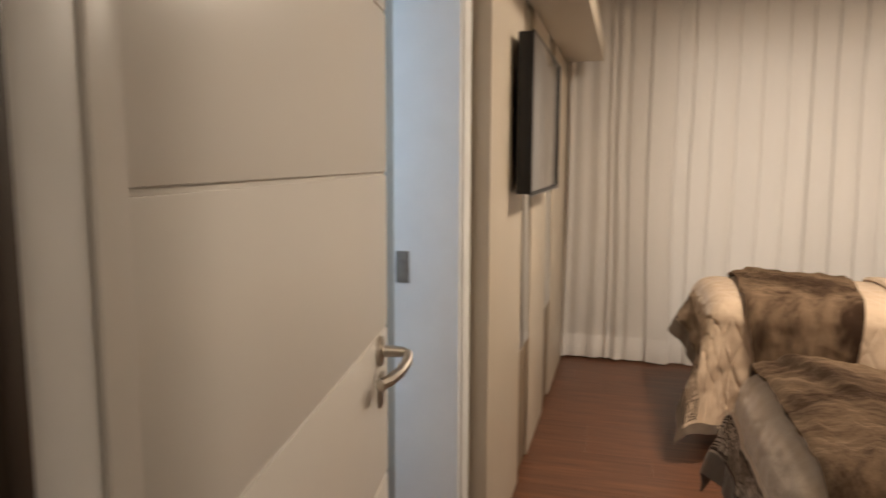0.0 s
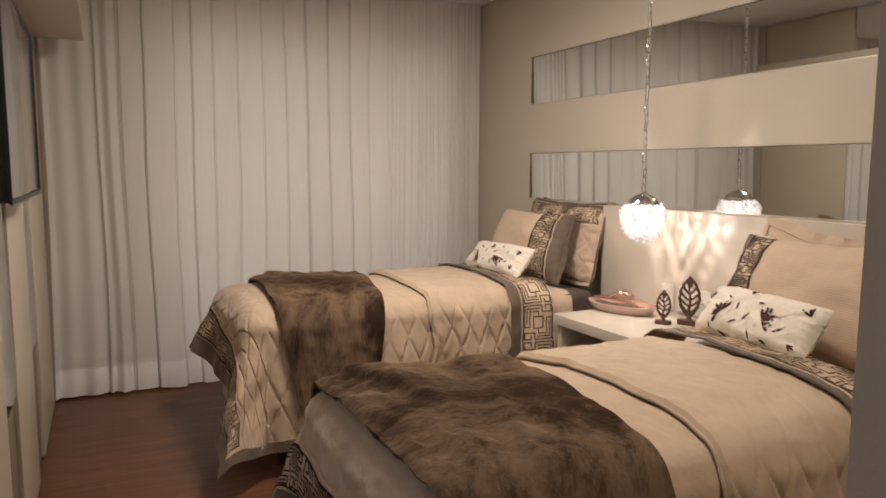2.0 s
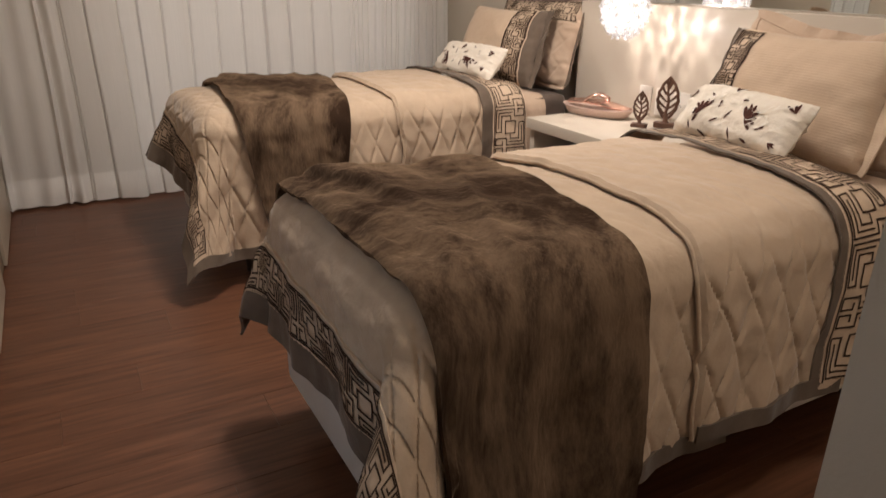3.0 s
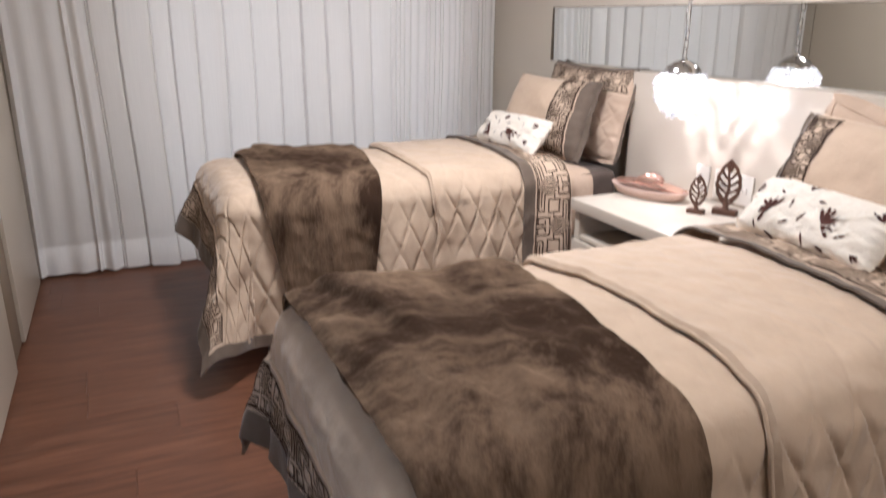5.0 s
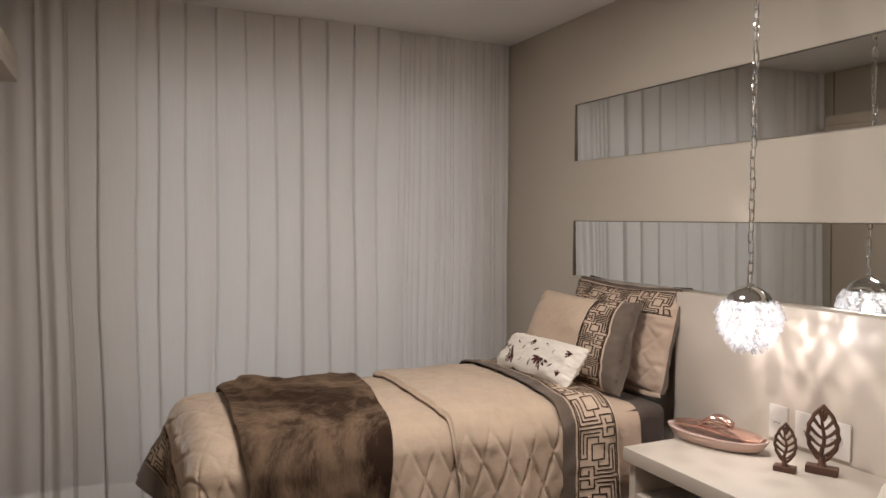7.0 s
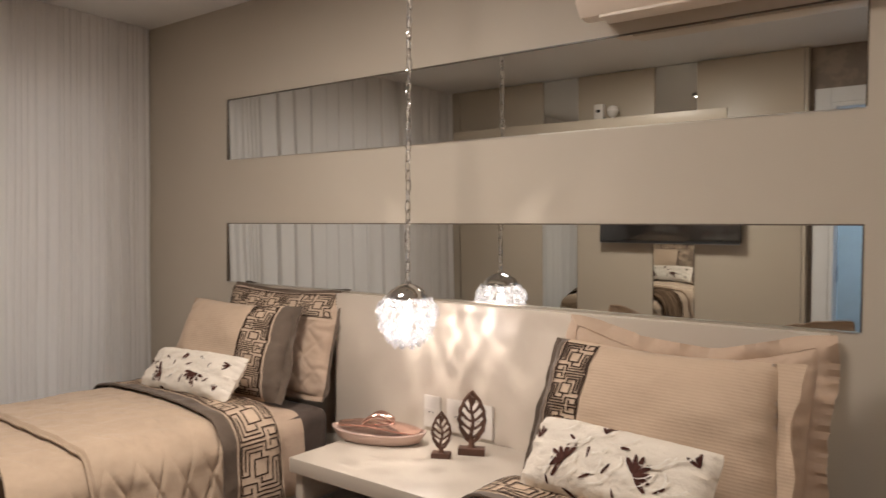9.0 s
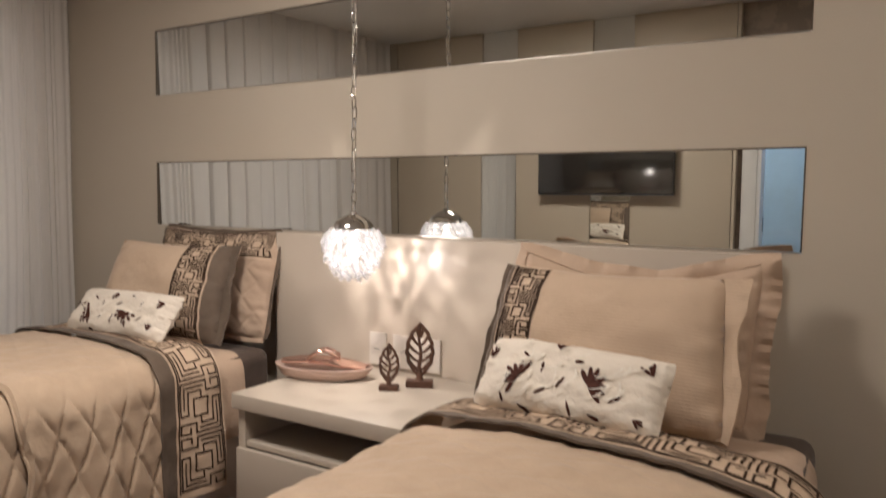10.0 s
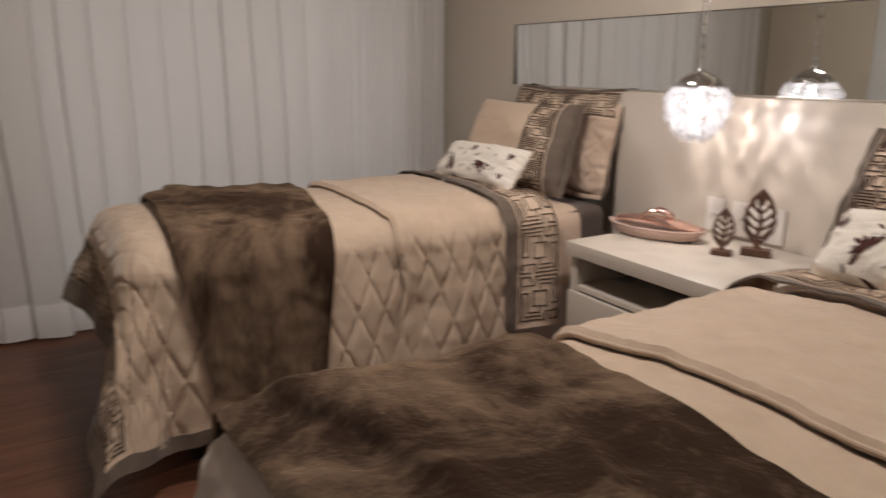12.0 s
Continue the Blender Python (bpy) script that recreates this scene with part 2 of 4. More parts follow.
def boxes(*pairs, bevel=0.0):
    bm = bmesh.new()
    for lo, hi in pairs:
        box(lo, hi, bevel, bm)
    return bm


def lathe(profile, n=24, at=(0, 0, 0), bm=None):
    """A turned shape round the z axis from (radius, height) rows."""
    bm = bm or bmesh.new()
    rings = []
    for r, z in profile:
        if r < 1e-5:
            rings.append([bm.verts.new((at[0], at[1], at[2] + z))])
        else:
            rings.append([bm.verts.new((at[0] + r * math.cos(2 * math.pi * k / n), at[1] + r * math.sin(2 * math.pi * k / n), at[2] + z)) for k in range(n)])
    for a, b in zip(rings, rings[1:]):
        for k in range(n):
            j = (k + 1) % n
            if len(a) == 1 and len(b) == 1:
                continue
            if len(a) == 1:
                bm.faces.new((a[0], b[j], b[k]))
            elif len(b) == 1:
                bm.faces.new((a[k], a[j], b[0]))
            else:
                bm.faces.new((a[k], a[j], b[j], b[k]))
    bmesh.ops.recalc_face_normals(bm, faces=bm.faces[:])
    return bm


def tube(points, radius, n=8, closed=False, bm=None, flat=1.0):
    """A round bar along points; flat squeezes it across its binormal."""
    bm = bm or bmesh.new()
    pts = [Vector(p) for p in points]
    rings, up = [], None
    for i, p in enumerate(pts):
        a = pts[i - 1] if i or closed else p
        b = pts[(i + 1) % len(pts)] if i + 1 < len(pts) or closed else p
        d = (b - a).normalized()
        if up is None:
            up = d.orthogonal().normalized()
        up = (up - d * up.dot(d)).normalized()
        side = d.cross(up)
        r = radius(i / max(1, len(pts) - 1)) if callable(radius) else radius
        rings.append([bm.verts.new(p + up * r * math.cos(2 * math.pi * k / n) + side * r * flat * math.sin(2 * math.pi * k / n)) for k in range(n)])
    loops = list(zip(rings, rings[1:])) + ([(rings[-1], rings[0])] if closed else [])
    for a, b in loops:
        for k in range(n):
            bm.faces.new((a[k], a[(k + 1) % n], b[(k + 1) % n], b[k]))
    if not closed:
        bm.faces.new(rings[0][::-1])
        bm.faces.new(rings[-1])
    bmesh.ops.recalc_face_normals(bm, faces=bm.faces[:])
    return bm


def sheet(fn, us, vs, thick=0.0, bm=None, rim=True):
    """A grid of points fn(u, v); with thick, a closed slab whose back lies thick behind the front."""
    bm = bm or bmesh.new()
    co = [[Vector(fn(u, v)) for v in vs] for u in us]
    front = [[bm.verts.new(p) for p in row] for row in co]
    nu, nv = len(us), len(vs)
    quads = [(i, j) for i in range(nu - 1) for j in range(nv - 1)]
    for i, j in quads:
        bm.faces.new((front[i][j], front[i + 1][j], front[i + 1][j + 1], front[i][j + 1]))
    if thick:
        bm.normal_update()
        back = [[bm.verts.new(v.co - v.normal * thick) for v in row] for row in front]
        for i, j in quads:
            bm.faces.new((back[i][j], back[i][j + 1], back[i + 1][j + 1], back[i + 1][j]))
        ring = [(i, 0) for i in range(nu)] + [(nu - 1, j) for j in range(1, nv)] + [(i, nv - 1) for i in range(nu - 2, -1, -1)] + [(0, j) for j in range(nv - 2, 0, -1)]
        for (i, j), (k, m) in zip(ring, ring[1:] + ring[:1]):
            bm.faces.new((front[k][m], front[i][j], back[i][j], back[k][m]))
        bmesh.ops.recalc_face_normals(bm, faces=bm.faces[:])
    return bm


def steps(a, b, size):
    n = max(1, int(math.ceil(abs(b - a) / size)))
    return [a + (b - a) * i / n for i in range(n + 1)]


def ribbons(fn, lines, width, lift, size=0.012, bm=None):
    """Flat printed lines along polylines of surface coordinates, laid on the surface fn."""
    bm = bm or bmesh.new()
    e = 0.002
    for line in lines:
        for (u0, v0), (u1, v1) in zip(line, line[1:]):
            du, dv = u1 - u0, v1 - v0
            ln = math.hypot(du, dv)
            if ln < 1e-6:
                continue
            du, dv = du / ln, dv / ln
            ends = (-width / 2, ln + width / 2)
            rows = []
            for s in steps(*ends, size):
                row = []
                for w in (-width / 2, width / 2):
                    u, v = u0 + du * s - dv * w, v0 + dv * s + du * w
                    p = Vector(fn(u, v))
                    nrm = (Vector(fn(u + e, v)) - p).cross(Vector(fn(u, v + e)) - p)
                    nrm = nrm.normalized() if nrm.length > 1e-12 else Vector((0, 0, 1))
                    row.append(bm.verts.new(p + nrm * lift))
                rows.append(row)
            for a, b in zip(rows, rows[1:]):
                bm.faces.new((a[0], b[0], b[1], a[1]))
    return bm


def fret(u0, u1, v0, v1, cell):
    """Greek key lines that fill a band from u0 to u1 (along) and v0 to v1 (across)."""
    motif = [[(0.04, 0.05), (0.62, 0.05), (0.62, 0.22), (0.20, 0.22), (0.20, 0.50), (0.30, 0.50)],
             [(0.96, 0.95), (0.38, 0.95), (0.38, 0.78), (0.80, 0.78), (0.80, 0.50), (0.70, 0.50)],
             [(0.04, 0.05), (0.04, 0.62), (0.22, 0.62), (0.22, 0.95), (0.04, 0.95), (0.04, 0.74), (0.13, 0.74)],
             [(0.96, 0.95), (0.96, 0.38), (0.78, 0.38), (0.78, 0.05), (0.96, 0.05), (0.96, 0.26), (0.87, 0.26)],
             [(0.34, 0.34), (0.66, 0.34), (0.66, 0.66), (0.34, 0.66), (0.34, 0.34)],
             [(0.12, 0.13), (0.52, 0.13)], [(0.88, 0.87), (0.48, 0.87)], [(0.12, 0.13), (0.12, 0.53)], [(0.88, 0.87), (0.88, 0.47)]]
    n = max(1, round(abs(u1 - u0) / cell))
    lines = []
    for k in range(n):
        for poly in motif:
            lines.append([(u0 + (u1 - u0) * (k + (x if k % 2 == 0 else 1 - x)) / n, v0 + (v1 - v0) * y) for x, y in poly])
    lines += [[(u0, v0), (u1, v0)], [(u0, v1), (u1, v1)]]
    return lines


# ---------- structure ----------
X_W, Y_B, Y_E, H = -2.80, 0.10, -4.10, 2.45     # side wall, curtain wall, near wall, ceiling
MIR_Y0, MIR_Y1 = -0.650, -3.297


def recessed_wall(ys, zs, holes, deep, back):
    """One wall slab facing -x, with shallow recesses in the given cells of its grid."""
    bm = bmesh.new()

    def quad(*co):
        bm.faces.new([bm.verts.new(c) for c in co])
    for i, (y0, y1) in enumerate(zip(ys, ys[1:])):
        for j, (z0, z1) in enumerate(zip(zs, zs[1:])):
            x = deep if (i, j) in holes else 0.0
            quad((x, y0, z0), (x, y1, z0), (x, y1, z1), (x, y0, z1))
            if x:
                quad((0, y0, z0), (0, y1, z0), (x, y1, z0), (x, y0, z0))
                quad((0, y0, z1), (0, y1, z1), (x, y1, z1), (x, y0, z1))
                quad((0, y0, z0), (0, y0, z1), (x, y0, z1), (x, y0, z0))
                quad((0, y1, z0), (0, y1, z1), (x, y1, z1), (x, y1, z0))
    y0, y1, z0, z1 = ys[0], ys[-1], zs[0], zs[-1]
    quad((back, y0, z0), (back, y1, z0), (back, y1, z1), (back, y0, z1))
    for z in (z0, z1):
        for i, (a, b) in enumerate(zip(ys, ys[1:])):
            quad((0, a, z), (0, b, z), (back, b, z), (back, a, z))
    for y in (y0, y1):
        for a, b in zip(zs, zs[1:]):
            quad((0, y, a), (0, y, b), (back, y, b), (back, y, a))
    bmesh.ops.remove_doubles(bm, verts=bm.verts[:], dist=0.0001)
    bmesh.ops.recalc_face_normals(bm, faces=bm.faces[:])
    return bm


tagged(part("wall_headboard", recessed_wall([-4.06, MIR_Y1, MIR_Y0, 0.10], [0, 1.135, 1.421, 1.719, 2.011, H], {(1, 1), (1, 3)}, 0.012, 0.16), M_WALL, smooth=False),
       "taupe painted wall with two long recessed mirrors", "wall", kind="structure")
tagged(part("wall_curtain", boxes(((-3.40, 0.10, 0), (-2.11, 0.26, H)), ((-0.19, 0.10, 0), (0.16, 0.26, H)), ((-2.11, 0.10, 2.10), (-0.19, 0.26, H)), ((-2.11, 0.10, 0), (-0.19, 0.26, 0.08)), ((-3.32, -0.085, 0), (-2.742, 0.10, H))), M_WALL, smooth=False), "plain wall behind the long curtain", "wall", kind="structure")
tagged(part("wall_near", boxes(((-1.90, -4.68, 0), (0.16, -4.065, H)), ((-2.66, -4.68, 2.10), (-1.90, -4.525, H)), ((-2.80, -4.68, 0), (-2.66, -4.525, H))), M_WALL, smooth=False),
       "taupe wall beside the bedroom entrance", "wall", kind="structure")
D0, D1, DH = -2.84, -3.54, 2.10
tagged(part("wall_side", boxes(((-2.97, D0, 0), (X_W, -2.705, H)), ((-2.97, -4.525, 0), (X_W, D1, H)), ((-2.97, D1, DH), (X_W, D0, H))), M_WALL_SIDE, smooth=False),
       "patterned wallpaper wall around the bathroom doorway", "wall", kind="structure")
tagged(part("wall_back_of_wardrobe", boxes(((-3.40, -2.68, 0), (-3.32, 0.10, H)), ((-3.32, -2.70, 0), (-2.975, -2.68, H))), M_WALL, smooth=False), "plain wall behind the wardrobe", "wall", kind="structure")
tagged(part("ceiling", boxes(((-4.9, -6.7, H), (0.16, 0.26, H + 0.12))), M_CEIL, smooth=False), "smooth white painted ceiling", "ceiling", kind="structure")
tagged(part("wall_hall", boxes(((-3.30, -6.62, 0), (-1.0, -6.5, H)), ((-3.30, -6.5, 0), (-3.18, -4.70, H)), ((-1.12, -6.5, 0), (-1.0, -4.70, H)),
       ((-3.30, -4.70, 0), (-2.82, -4.60, H)), ), M_HALL, smooth=False), "plain walls of the hall outside", "wall", kind="structure")
tagged(part("wall_bathroom", boxes(((-4.86, -4.3, 0), (-4.76, -2.2, H)), ((-4.76, -2.3, 0), (-2.98, -2.2, H)), ((-4.76, -4.3, 0), (-2.98, -4.2, H))), M_TILE, smooth=False),
       "beige tiled walls of the bathroom", "wall", kind="structure")
floor = tagged(part("floor", boxes(((-4.9, -6.7, -0.12), (0.16, 0.26, -0.006))), M_SUBFLOOR, smooth=False), "red-brown wood laminate floor in long planks", "floor", kind="structure")


# mirrors in the wall
for z0, z1 in ((1.135, 1.421), (1.719, 2.011)):
    m = thing("wall_mirror", "long narrow mirror let into the taupe wall", "mirror", (0, 0, z0), "strip mirrors of the bed wall")
    part("mirror_glass", box((0.0065, MIR_Y1 + 0.004, 0.004), (0.0115, MIR_Y0 - 0.004, z1 - z0 - 0.004)), M_MIRROR, m, smooth=False).matrix_local = Matrix.Translation((0.009, 0, 0.143)) @ pose(0, 0, 0, 0, -1.0, 0) @ Matrix.Translation((-0.009, 0, -0.143))
    part("mirror_edge", boxes(((-0.001, MIR_Y1, z1 - z0 - 0.004), (0.0115, MIR_Y0, z1 - z0)), ((-0.001, MIR_Y1, 0.004), (0.0115, MIR_Y1 + 0.004, z1 - z0 - 0.004)),
         ((-0.001, MIR_Y0 - 0.004, 0.004), (0.0115, MIR_Y0, z1 - z0 - 0.004))), M_EDGE, m, "thin dark edge strip", smooth=False)
    part("lower_trim", box((-0.001, MIR_Y1, 0.0), (0.0115, MIR_Y0, 0.004)), M_METAL_EDGE, m, "thin bright metal strip", smooth=False)

# window behind the curtain
wn = tagged(thing("window_1", "white balcony window behind the sheer curtain", "window", (-1.15, 0.17, 0.08), kind="structure"))
part("window_frame", boxes(((-0.96, -0.03, 0.0), (-0.90, 0.03, 2.02)), ((0.90, -0.03, 0.0), (0.96, 0.03, 2.02)), ((-0.90, -0.03, 0.0), (0.90, 0.03, 0.06)), ((-0.90, -0.03, 1.96), (0.90, 0.03, 2.02)), ((-0.025, -0.03, 0.06), (0.025, 0.03, 1.96)), bevel=0.003), M_FRAME, wn)
for x in (-0.462, 0.462):
    part("pane", box((x - 0.436, -0.003, 0.061), (x + 0.436, 0.003, 1.959)), M_PANE, wn, smooth=False).visible_shadow = False

# bathroom doorway
dw = tagged(thing("door_1", "white frame of the open bathroom doorway", "door frame", (0, 0, 0), kind="structure"))
part("architrave", boxes(((X_W, D0, 0), (X_W + 0.018, D0 + 0.09, DH + 0.09)), ((X_W, D1 - 0.09, 0), (X_W + 0.018, D1, DH + 0.09)), ((X_W, D1, DH), (X_W + 0.018, D0, DH + 0.09)), bevel=0.004), M_FRAME, dw)
part("jamb", boxes(((-2.99, D0 - 0.025, 0), (X_W + 0.01, D0, DH)), ((-2.99, D1, 0), (X_W + 0.01, D1 + 0.025, DH)), ((-2.99, D1 + 0.025, DH - 0.025), (X_W + 0.01, D0 - 0.025, DH)), bevel=0.002), M_FRAME, dw)
part("strike_plate", boxes(((-2.982, D0 - 0.029, 0.985), (-2.942, D0 - 0.0255, 1.08)), bevel=0.001), M_STRIKE, dw, "satin metal strike plate")
bd = thing("bathroom_door", "white bathroom door standing open inside", "door", (-2.995, D1 + 0.03, 0), turn=78)
part("leaf", box((0.0, 0.0, 0.01), (0.035, 0.64, 2.07), 0.004), M_FRAME, bd)
part("handle", tube([(-0.01, 0.58, 1.03), (-0.05, 0.58, 1.03), (-0.055, 0.55, 1.03), (-0.055, 0.46, 1.03)], 0.009), M_NICKEL, bd, "satin metal lever")
wc = thing("wash_basin", "white basin counter in the bathroom", "basin", (-4.3, -3.95, 0))
part("counter", box((-0.45, -0.24, 0.82), (0.6, 0.26, 0.87), 0.006), M_FRAME, wc)
part("cabinet", box((-0.43, -0.24, 0.0), (0.58, 0.22, 0.82), 0.004), M_WHITE, wc)
tw = thing("towel", "folded cream towel on the bathroom wall", "towel", (-4.2, -4.17, 1.25))
part("cloth", box((-0.2, -0.03, 0.0), (0.2, 0.05, 0.42), 0.02), M_TOWEL, tw)

# entrance door, standing open against the side wall
LEAF = thing("entrance_door", "white grooved bedroom door standing open", "door", (-2.625, -4.48, 0), turn=8.0)
grooves = [0.20, 0.48, 0.76, 1.04, 1.32, 1.60, 1.88]
part("leaf", box((-0.036, 0.0, 0.012), (-0.004, 0.870, 2.085), 0.003), M_WHITE, LEAF)
for a, b in zip([0.012] + grooves, grooves + [2.085]):
    part("board", box((-0.0045, 0.032, a + (0.003 if a > 0.02 else 0)), (0.0, 0.867, b - (0.003 if b < 2.08 else 0)), 0.0022), M_WHITE, LEAF)
part("hinge_stile", box((-0.0045, 0.001, 0.013), (0.0004, 0.036, 2.084), 0.0004), M_WHITE, LEAF)
hd = part("handle", lathe([(0, 0.0), (0.026, 0.0), (0.026, 0.006), (0.011, 0.009), (0.009, 0.045), (0, 0.045)], 20), M_NICKEL, LEAF, "satin metal lever handle")
hd.matrix_local = pose(0, 0.792, 1.012, 0, 90, 0)
lv = part("lever", tube([(0.043, 0.792, 1.012), (0.052, 0.789, 1.009), (0.054, 0.772, 1.001), (0.047, 0.742, 0.991), (0.034, 0.712, 0.985), (0.022, 0.692, 0.983)], lambda s: 0.0085 + 0.002 * s, 10), M_NICKEL, LEAF)
part("escutcheon", boxes(((0.0, 0.777, 0.912), (0.006, 0.809, 0.972)), bevel=0.0028), M_NICKEL, LEAF, "satin metal keyhole plate")
ef = tagged(thing("door_2", "grey-white lining of the bedroom entrance", "door frame", (0, 0, 0), kind="structure"))
part("jamb", boxes(((-2.68, -4.5345, 0), (-2.628, -4.4805, 2.10)), ((-1.93, -4.69, 0), (-1.901, -4.52, 2.10)), ((-2.63, -4.69, 2.07), (-1.93, -4.52, 2.10)), bevel=0.003), M_FRAME, ef)
part("architrave", boxes(((-2.68, -4.552, 0), (-2.622, -4.5365, 2.17)), ((-1.905, -4.705, 0), (-1.82, -4.69, 2.17)), ((-2.645, -4.705, 2.085), (-1.905, -4.69, 2.17)), bevel=0.003), M_DARKWOOD, ef, "dark wooden outer trim")
for z in (0.3, 1.1, 1.85):
    part("hinge", lathe([(0, -0.04), (0.007, -0.04), (0.007, 0.04), (0, 0.04)], 10, (-2.622, -4.51, z)), M_NICKEL, ef)

# baseboards
tagged(part("baseboard", boxes(((-1.898, -4.065, 0), (-0.0, -4.05, 0.07)), ((-0.015, -4.05, 0), (-0.0, -3.45, 0.07)), ((X_W, -4.52, 0), (X_W + 0.015, D1 - 0.092, 0.07)), bevel=0.003), M_FRAME),
       "low white skirting board", "baseboard", kind="structure")


# ---------- curtain ----------
def curtain_depth(x, z):
    """How far the cloth stands out from the rail plane at x: knife pleats in the middle, fine gathers at the sides."""
    for a, b, d, sharp in curtain_depth.edges:
        if a <= x <= b:
            f = (x - a) / (b - a)
            low = 0.8 + 0.5 * (1 - z / H)
            if sharp:
                tuck = 1 - 0.55 * math.exp(-((x - a) / 0.0045) ** 2) - math.exp(-((b - x) / 0.006) ** 2)
                return d * low * (0.74 + 0.12 * f) * tuck + 0.010 * math.sin(math.pi * f) ** 0.7 * low
            return d * low * (0.5 - 0.5 * math.cos(2 * math.pi * f))
    return 0.0


random.seed(4)
edges, x = [], -2.735
pleats = [-2.323, -2.199, -2.032, -1.939, -1.817, -1.677, -1.533, -1.392, -1.26, -1.118, -0.971, -0.836, -0.70]
while x < pleats[0] - 0.02:
    wide = min(random.choice((0.035, 0.05, 0.085, 0.12)) * random.uniform(0.85, 1.15), pleats[0] - x)
    edges.append((x, x + wide, 0.030 * random.uniform(0.35, 1.3), False))
    x += wide
edges.append((x, pleats[0], 0.01, False))
for a, b in zip(pleats, pleats[1:]):
    edges.append((a, b, 0.034 * random.uniform(0.15, 1.3), True))
x = pleats[-1]
while x < -0.012:
    wide = min(random.choice((0.018, 0.026, 0.034, 0.055)) * random.uniform(0.85, 1.15), -0.0115 - x + 0.001)
    edges.append((x, x + wide, 0.020 * random.uniform(0.35, 1.3), False))
    x += wide
curtain_depth.edges = edges
CUR = thing("curtain", "floor-length sheer white curtain gathered in soft folds", "curtain", (0, 0, 0))


def curtain_point(x, z):
    sway = 0.016 * math.sin(1.7 * z + 5 * x) * (1 - z / H) + 0.010 * noise.noise((x * 3, 7.7, z * 1.1)) * math.sin(math.pi * z / H)
    xx = min(-0.010, x + sway)
    return (xx, -0.010 - curtain_depth(min(max(x, -2.735), -0.012), z) - 0.008 * noise.noise((x * 9, 3.1, z * 1.4)), z)


for x0, x1, push in ((-2.735, -1.70, 0.0), (-1.715, -0.010, 0.012)):
    us = sorted(steps(x0, x1, 0.0055) + [p + k for p in pleats for k in (-0.009, -0.006, -0.003, -0.0005, 0.0005, 0.003, 0.006, 0.009) if x0 < p + k < x1])
    part("cloth", sheet(lambda u, v: Vector(curtain_point(u, v)) + Vector((0, push, 0)), us, [0.17, 0.3, 0.5, 0.75, 1.0, 1.3, 1.6, 1.9, 2.2, 2.449]), M_CURTAIN, CUR, sharp=60)
    part("hem", sheet(lambda u, v: Vector(curtain_point(u, v)) + Vector((0, push - 0.003 - 0.006 * math.sin(math.pi * min(1, (v - 0.012) / 0.16)), 0.008 * noise.noise((u * 8, 1, 0)) * (v < 0.05))), us,
         [0.016, 0.05, 0.10, 0.15, 0.174]), M_HEM, CUR, "doubled white hem", sharp=60)
tagged(part("curtain_rail", box((-2.735, 0.01, 2.41), (-0.01, 0.05, 2.449), 0.004), M_FRAME), "slim white rail under the ceiling", "curtain rail")

# ---------- wardrobe ----------
XW = -2.73
WB = [(-0.10, -0.88), (-1.175, -1.757), (-2.045, -2.700)]
MS = [(-0.88, -1.175), (-1.757, -2.045)]
ward = thing("wardrobe", "beige lacquered built-in wardrobe with narrow mirror strips", "wardrobe", (0, 0, 0))
part("body", box((-3.315, -2.675, 0.0), (XW - 0.025, -0.09, 2.448), 0.002), M_LACQUER, ward)
for a, b in WB:
    part("door", box((XW - 0.022, b + 0.002, 0.012), (XW, a - 0.002, 2.445), 0.002), M_LACQUER, ward)
part("end_panel", box((X_W + 0.001, -2.722, 0.0), (XW + 0.001, -2.702, 2.447), 0.002), M_LACQUER, ward)
for a, b in MS:
    part("mirror_strip", box((XW - 0.018, b + 0.003, 0.57), (XW - 0.012, a - 0.003, 2.445)), M_MIRROR, ward, "narrow upright mirror", smooth=False).matrix_local = Matrix.Translation((XW - 0.017, 0, 2.2)) @ pose(0, 0, 0, 0, -0.45, 0) @ Matrix.Translation((0.015 - XW, 0, -2.2))
    part("recess_board", box((XW - 0.022, b + 0.003, 0.012), (XW - 0.014, a - 0.003, 0.565), 0.001), M_LACQUER_DARK, ward, "brown recessed board")
shelf = thing("wall_shelf", "beige lacquered shelf box above the television", "shelf", (XW, -0.20, 1.978))
part("board", box((0.001, -2.10, 0.0), (0.235, 0.0, 0.045), 0.002), M_LACQUER, shelf)
part("front_lip", box((0.217, -2.10, 0.046), (0.235, 0.0, 0.115), 0.002), M_LACQUER, shelf)
ob1 = thing("router", "small white box on the shelf", "router", (XW + 0.1, -1.39, 2.0235))
part("case", box((-0.02, -0.035, 0), (0.02, 0.035, 0.19), 0.006), M_PLASTIC, ob1)
part("status_window", box((0.0205, -0.015, 0.13), (0.022, 0.015, 0.15), 0.0005), M_TV_CASE, ob1)
ob2 = thing("ornament", "small round white ornament on the shelf", "ornament", (XW + 0.1, -1.49, 2.0235))
part("body", lathe([(0, 0), (0.025, 0), (0.03, 0.01), (0.012, 0.03), (0.01, 0.09), (0.03, 0.105), (0.04, 0.135), (0.03, 0.165), (0, 0.175)], 20), M_PLASTIC, ob2)

